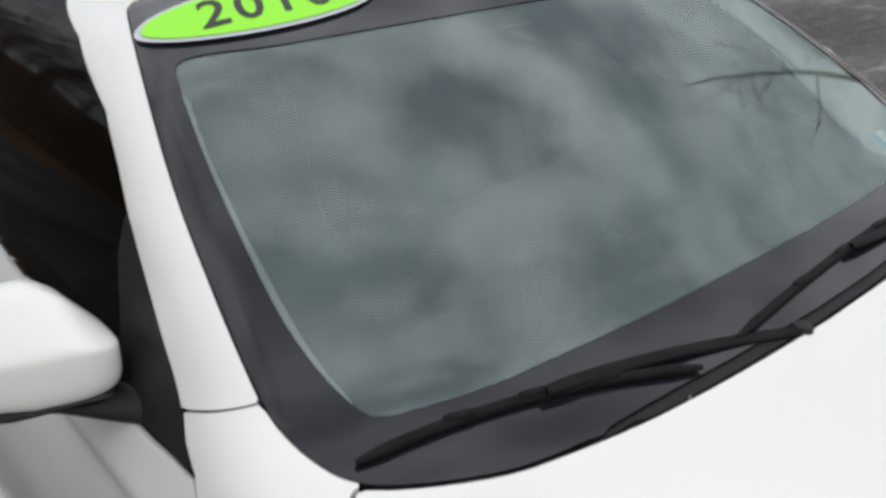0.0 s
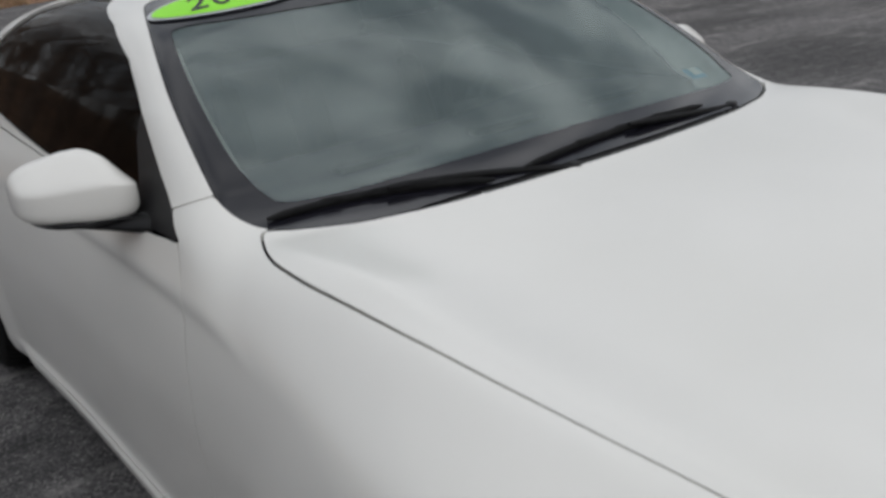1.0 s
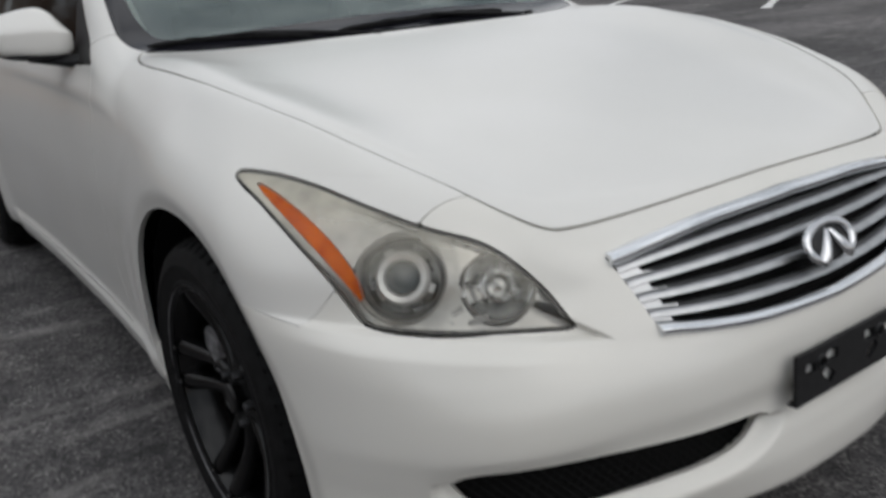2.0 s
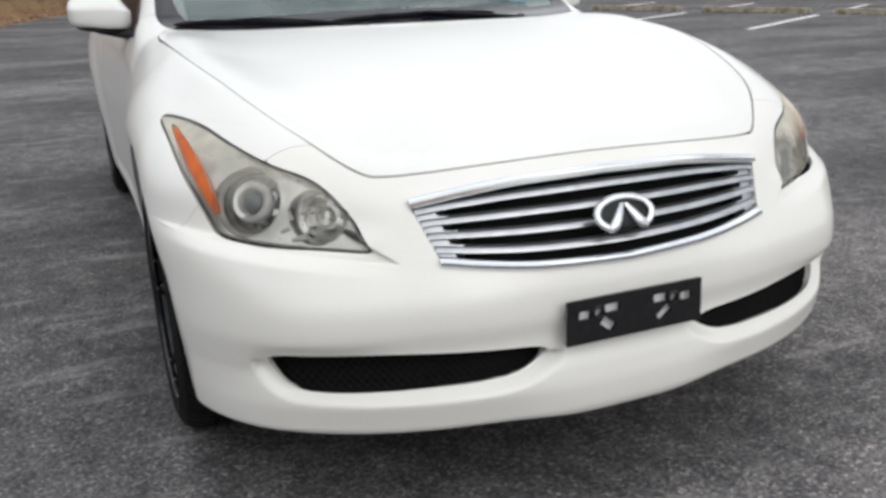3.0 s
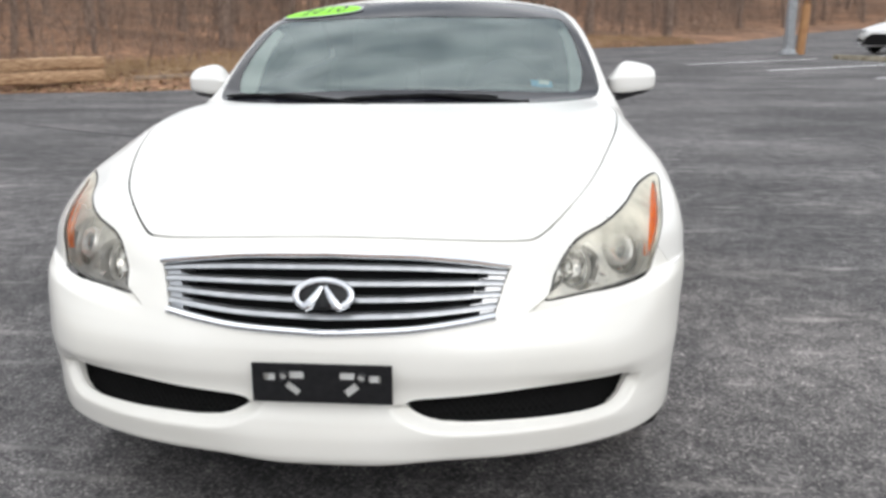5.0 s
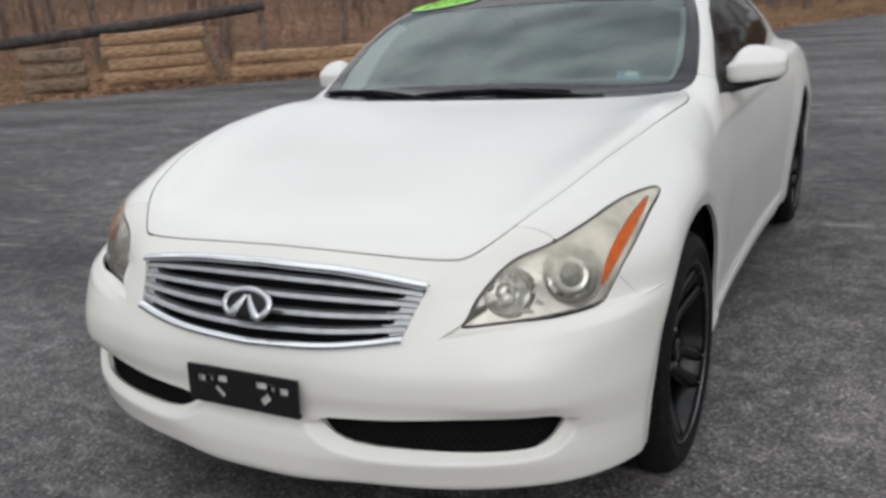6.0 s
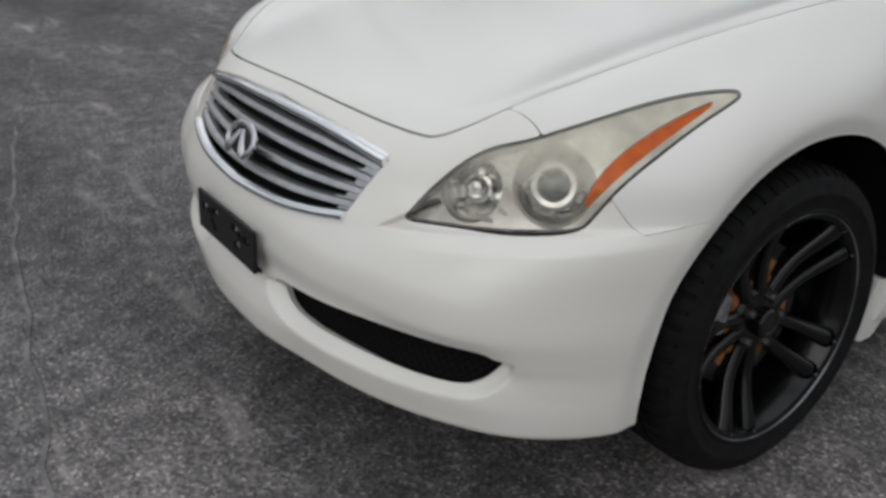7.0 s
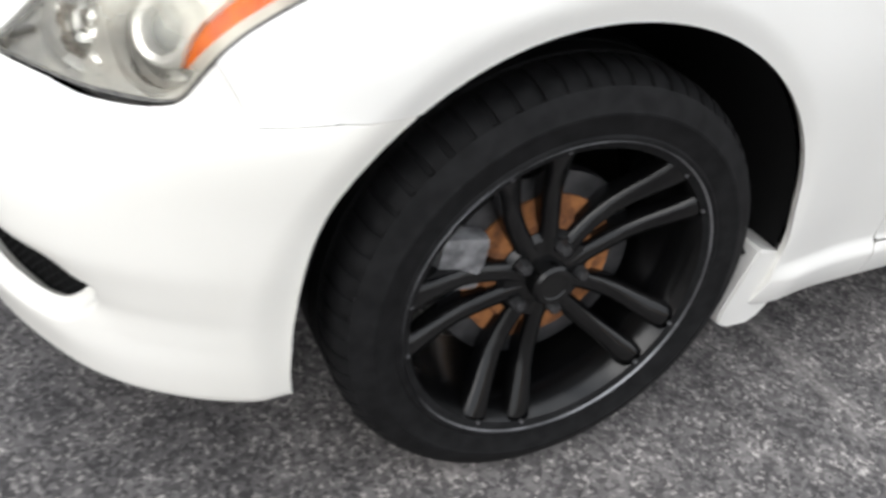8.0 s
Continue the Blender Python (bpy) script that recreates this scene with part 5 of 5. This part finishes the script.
def limb(bm, pts, rs, sides):
    rings = []
    for k, p in enumerate(pts):
        d = (pts[min(k + 1, len(pts) - 1)] - pts[max(k - 1, 0)]).normalized()
        a = d.cross(Vector((.3, .9, .1))).normalized()
        b = a.cross(d)
        rings.append([bm.verts.new(p + (a * math.cos(2 * math.pi * i / sides) + b * math.sin(2 * math.pi * i / sides)) * rs[k]) for i in range(sides)])
    for p, q in zip(rings, rings[1:]):
        for i in range(sides):
            bm.faces.new((p[i], p[(i + 1) % sides], q[(i + 1) % sides], q[i]))


def tree(seed, height, radius):
    rnd = random.Random(seed)
    ob = thing("tree", "bare winter tree with grey-brown bark in leaf litter", "tree", group="bare trees")
    bm = bmesh.new()
    pts, q = [], Vector((0, 0, -.3))
    lean = Vector((rnd.uniform(-.06, .06), rnd.uniform(-.06, .06), 1))
    for k in range(9):
        pts.append(q.copy())
        q = q + lean * height / 8 + Vector((rnd.uniform(-.10, .10), rnd.uniform(-.10, .10), 0))
    rs = [radius * (1.35 if k == 0 else 1.0) * (1 - .088 * k) for k in range(9)]
    limb(bm, pts, rs, 10)
    bmesh.ops.recalc_face_normals(bm, faces=bm.faces)
    part("trunk", bm, BARK, ob, smooth=60)
    bm = bmesh.new()
    for k in range(11):
        at = rnd.uniform(.22, .98) * 8
        j = min(int(at), 7)
        base = pts[j].lerp(pts[j + 1], at - j)
        a = rnd.uniform(0, 2 * math.pi)
        grow(bm, base, Vector((math.cos(a), math.sin(a), rnd.uniform(.2, .9))).normalized(), height * rnd.uniform(.16, .30), rs[j] * .42, 1, rnd, 5)
    part("crown", bm, TWIG, ob, "bare branches and twigs", smooth=60)
    return ob


rnd = random.Random(5)
kinds = [tree(s, h, r) for s, h, r in ((1, 13, .165), (2, 11, .125), (3, 15, .20), (4, 9, .088), (5, 12, .14), (6, 8, .066))]
spots = []
while len(spots) < 230:
    x, y = rnd.uniform(-52, 26), rnd.uniform(-38, 74)
    d = float(inside(lot_line, np.array([x]), np.array([y]))[0])
    near = 2.6 if not (-20 < x < -4 and 7 < y < 20) else 4.0
    if near < d < 30 and rnd.random() < (1.0 if x < 0 else .45) and all((x - a) ** 2 + (y - b) ** 2 > 1.2 for a, b in spots):
        spots.append((x, y))
spots += [(rnd.uniform(8, 52), rnd.uniform(77, 98)) for _ in range(60)]
spots += [(21.0, 4.6)]
heights = land_z(*np.array(spots).T)
for k, ((x, y), z) in enumerate(zip(spots, heights)):
    kind, at = kinds[k % 6], pose(x, y, float(z), 0, 0, rnd.uniform(0, 360))
    if k < 6:
        kind.matrix_basis = at
    else:
        copy_thing(kind, at)

# undergrowth: thin bare stems and dry grass along the edge
def scattered(n, x0, x1, y0, y1, low, high, seed):
    """Random places whose distance from the car park's edge lies between two bounds, with the land's height."""
    pick = np.random.RandomState(seed)
    x, y = pick.uniform(x0, x1, n * 4), pick.uniform(y0, y1, n * 4)
    d = inside(LOT, x, y)
    keep = np.flatnonzero((d > low) & (d < high))[:n]
    return x[keep], y[keep], land_z(x[keep], y[keep]), d[keep]


bm = bmesh.new()
for x, y, z, d in zip(*scattered(6000, -48, 50, -20, 95, 3.0, 26, 7)):
    h = rnd.uniform(.5, 2.4) * (1 if d < 10 else 1.5)
    p = Vector((x, y, z - .05))
    w = Vector((rnd.uniform(-.5, .5), rnd.uniform(-.5, .5), 1)).normalized()
    limb(bm, [p, p + w * h * .5, p + w * h + Vector((rnd.uniform(-.3, .3), rnd.uniform(-.3, .3), 0))], [.016, .011, .004], 3)
    for k in range(4):
        q = p + w * h * rnd.uniform(.3, .9)
        e = q + Vector((rnd.uniform(-.5, .5), rnd.uniform(-.5, .5), rnd.uniform(.1, .6)))
        limb(bm, [q, e], [.007, .002], 3)
brush = part("undergrowth", bm, TWIG, smooth=0)
tagged(brush, "tangle of thin bare brown stems under the trees", "undergrowth", kind="stuff")

LEAF = vary(material("dead_leaves", (0.30, 0.19, 0.10), 0.9), 2.5, (0.16, 0.09, 0.045), (0.46, 0.33, 0.19), 3)
GRASS = vary(material("dry_grass", (0.38, 0.25, 0.14), 0.9), 1.2, (0.25, 0.155, 0.08), (0.48, 0.34, 0.20), 3)
verts, faces = [], []
gverts, gfaces = [], []
for x, y, z, d in zip(*scattered(14000, -22, 8, 2, 40, -.25, 6, 8)):
    if d < 0 and rnd.random() < .8:
        continue
    z = max(z, 0.0 if d < .15 else -1) + .012
    s, t, k = rnd.uniform(.03, .075), rnd.uniform(0, 6.28), len(verts)
    c, q = math.cos(t) * s, math.sin(t) * s
    verts += [(x - c, y - q, z), (x + q * .6, y - c * .6, z + rnd.uniform(0, .05)), (x + c, y + q, z + rnd.uniform(0, .03)), (x - q * .6, y + c * .6, z + rnd.uniform(0, .05))]
    faces.append((k, k + 1, k + 2, k + 3))
    if len(faces) % 3 == 0 and d > .4:
        for _ in range(4):
            k = len(gverts)
            gx_, gy_, h = x + rnd.uniform(-.2, .2), y + rnd.uniform(-.2, .2), rnd.uniform(.08, .28)
            lean_x, lean_y = rnd.uniform(-.1, .1), rnd.uniform(-.1, .1)
            gverts += [(gx_ - .008, gy_, z - .05), (gx_ + .008, gy_, z - .05), (gx_ + lean_x, gy_ + lean_y, z + h)]
            gfaces.append((k, k + 1, k + 2))
leaves = place("fallen_leaves", mesh_of("fallen_leaves", verts, faces, smooth=False), LEAF)
tagged(leaves, "brown fallen leaves along the asphalt's edge", "leaves", kind="stuff")
grass = place("dry_grass", mesh_of("dry_grass", gverts, gfaces, smooth=False), GRASS)
tagged(grass, "yellowed dry grass along the bank", "grass", kind="stuff")

# ---- other cars and the building ----
CARWHITE = material("white_car_paint", (0.80, 0.80, 0.79), 0.3, 0.0, Coat_Weight=0.7, Coat_Roughness=0.06)
CARGLASS = material("dark_car_glass", (0.02, 0.024, 0.026), 0.06, 0.0, Coat_Weight=1.0)


def sedan(at, label):
    """A four-door saloon, its nose towards -y."""
    ob = thing("parked_car", label, "car", at, "parked cars")
    # stations: y, half width, sill, waist, half width of top, top
    rows = [(-2.42, .55, .42, .62, .45, .64), (-2.36, .78, .24, .70, .62, .73), (-2.15, .88, .20, .78, .70, .80), (-1.7, .91, .20, .86, .76, .89), (-1.1, .92, .20, .93, .80, .97), (-.8, .92, .20, .95, .80, 1.0),
            (0, .92, .20, .96, .82, 1.0), (.9, .92, .20, .98, .82, 1.02), (1.6, .92, .20, 1.02, .80, 1.06), (2.1, .90, .22, 1.04, .76, 1.10), (2.38, .82, .30, 1.0, .68, 1.06), (2.44, .70, .40, .95, .60, 1.0)]
    bm = bmesh.new()
    rings = []
    for y, w, lo, waist, tw, tz in rows:
        half = [(w * .90, lo), (w * .985, lo + .10), (w, (lo + waist) * .52), (w * .985, waist - .10), (w * .95, waist - .02), (tw, tz - .015), (tw * .55, tz + .012)]
        rings.append([bm.verts.new((x, y, z)) for x, z in half] + [bm.verts.new((-x, y, z)) for x, z in half[::-1]])
    for p, q in zip(rings, rings[1:]):
        for k in range(14):
            bm.faces.new((p[k], p[(k + 1) % 14], q[(k + 1) % 14], q[k]))
    bm.faces.new(rings[0]), bm.faces.new(rings[-1])
    bmesh.ops.recalc_face_normals(bm, faces=bm.faces)
    under(ob, "body", bm, CARWHITE, smooth=50)

    def cabin(rows, mat, name, label=""):
        bm = bmesh.new()
        rings = []
        for y, w, z, tw, tz in rows:
            half = [(w, z), ((w + tw) / 2 + .015, (z + tz) / 2), (tw, tz - .03), (tw * .7, tz)]
            rings.append([bm.verts.new((x, y, q)) for x, q in half] + [bm.verts.new((-x, y, q)) for x, q in half[::-1]])
        for p, q in zip(rings, rings[1:]):
            for k in range(8):
                bm.faces.new((p[k], p[(k + 1) % 8], q[(k + 1) % 8], q[k]))
        bm.faces.new(rings[0]), bm.faces.new(rings[-1])
        bmesh.ops.recalc_face_normals(bm, faces=bm.faces)
        under(ob, name, bm, mat, label, 40)

    cabin([(-.95, .76, .96, .70, 1.0), (-.55, .78, .96, .64, 1.22), (-.15, .79, .96, .60, 1.385), (.5, .79, .96, .60, 1.44), (1.1, .79, .97, .58, 1.40), (1.55, .78, .99, .58, 1.26), (1.95, .74, 1.02, .62, 1.10)], CARGLASS, "glasshouse", "dark car windows")
    cabin([(-.18, .60, 1.375, .56, 1.395), (.05, .605, 1.40, .56, 1.435), (.5, .605, 1.41, .56, 1.455), (1.1, .59, 1.37, .54, 1.415), (1.45, .58, 1.28, .52, 1.33)], CARWHITE, "roof")
    for s in (-1, 1):
        for pts in (((s * .775, -.95, .96), (s * .70, -.5, 1.22), (s * .605, -.12, 1.40)), ((s * .80, .52, .96), (s * .70, .50, 1.22), (s * .605, .48, 1.42)), ((s * .77, 1.75, 1.04), (s * .66, 1.4, 1.26), (s * .59, 1.1, 1.40))):
            bm = bmesh.new()
            tube(bm, pts, .035, 8)
            under(ob, "pillar", bm, CARWHITE)
        bm = bmesh.new()
        box(bm, -.08, .08, -.07, .07, -.06, .06, .03)
        under(ob, "door_mirror", bm, CARWHITE, at=pose(s * .98, -.55, 1.02))
        bm = bmesh.new()
        box(bm, -.17, .17, -.05, .06, -.05, .05, .02)
        under(ob, "headlight", bm, LENS_FAR, at=pose(s * .70, -2.335, .70, 0, 0, s * 30))
        bm = bmesh.new()
        box(bm, -.11, .11, -.03, .03, -.045, .045, .015)
        under(ob, "fog_lamp", bm, BLACK, at=pose(s * .74, -2.385, .42, 0, 0, s * 24))
        for y in (-1.42, 1.40):
            bm = bmesh.new()
            lathe(bm, [(.215, .10), (.25, .112), (.31, .11), (.33, .09), (.33, -.09), (.25, -.1)], 36)
            tyre = under(ob, "wheel", bm, RUBBER, at=pose(s * .82, y, .33, 0, 0, 0 if s > 0 else 180))
            bm = bmesh.new()
            lathe(bm, [(.215, .10), (.205, .085), (.12, .075), (.0005, .085)], 36)
            under(tyre, "rim", bm, STEEL_FAR, "grey alloy rim")
            for k in range(5):
                bm = bmesh.new()
                box(bm, .082, .105, -.025, .025, .03, .20, .008, pose(0, 0, 0, 72 * k, 0, 0))
                under(tyre, "spoke", bm, RIM)
            # black ring round the wheel, in place of an open arch
            bm = bmesh.new()
            lathe(bm, [(.365, .0), (.365, .125), (.345, .128)], 36)
            for v in [v for v in bm.verts if v.co.z < -.16]:
                bm.verts.remove(v)
            under(ob, "arch_ring", bm, GAP, at=pose(s * .80, y, .34, 0, 0, 0 if s > 0 else 180))
    bm = bmesh.new()
    rows = [(-.66, .27), (.66, .27), (.52, .50), (.30, .62), (-.30, .62), (-.52, .50)]
    p = [bm.verts.new((x, -2.475 + .10 * x * x, z)) for x, z in rows]
    q = [bm.verts.new((x, -2.25, z)) for x, z in rows]
    bm.faces.new(p), bm.faces.new(q)
    for k in range(6):
        bm.faces.new((p[k], p[(k + 1) % 6], q[(k + 1) % 6], q[k]))
    bmesh.ops.recalc_face_normals(bm, faces=bm.faces)
    under(ob, "lower_grille", bm, BLACK, "wide black lower grille")
    return ob


LENS_FAR = material("lamp_glass", (0.55, 0.56, 0.56), 0.15, 0.3)
STEEL_FAR = material("dark_grey_alloy", (0.10, 0.10, 0.105), 0.4, 0.5)
first = sedan(pose(13.36, 27.95, 0, 0, 0, -53.7), "white four-door saloon parked beyond the wheel stops")
second = copy_thing(first, pose(35.0, 60.9, 0, 0, 0, -46))
second["label"] = "white saloon parked far off beside the building"

STUCCO = vary(material("beige_stucco", (0.60, 0.45, 0.30), 0.9), 3, (0.56, 0.41, 0.27), (0.65, 0.49, 0.33), 5, 0.2, 0.01)
SHUTTER = vary(material("white_shutter", (0.72, 0.71, 0.68), 0.6), 4, (0.68, 0.67, 0.64), (0.76, 0.75, 0.72), 3)
YELLOW = material("yellow_bollard_paint", (0.70, 0.48, 0.05), 0.6)
building = thing("building", "long beige single-storey building with white shutter doors", "building", pose(23.6, 39.4, 0, 0, 0, -88))
bm = bmesh.new()
box(bm, 0, 34, 0, 12, -.05, 4.6)
under(building, "wall", bm, STUCCO)
bm = bmesh.new()
box(bm, -.3, 34.3, -.3, 12.3, 4.6, 4.9, .03)
under(building, "roof", bm, GALV)
for k, x in enumerate((7.6, 15.4, 23.2)):
    bm = bmesh.new()
    box(bm, x, x + 5.4, -.06, -.004, -.02, 3.4)
    shut = under(building, "shutter_door", bm, SHUTTER, "white roller shutter")
    for j in range(8):
        bm = bmesh.new()
        box(bm, x + .05, x + 5.35, -.085, -.064, .05 + .42 * j, .42 + .42 * j, .008)
        under(shut, "shutter_panel", bm, SHUTTER)
    bm = bmesh.new()
    lathe(bm, [(.09, 0), (.09, 1.0), (.07, 1.06), (.0005, 1.08)], 16, "z")
    tagged(part("bollard", bm, YELLOW, at=building.matrix_basis @ pose(x + 5.9, -.5, 0)), "yellow steel bollard before the building", "bollard", "bollards")
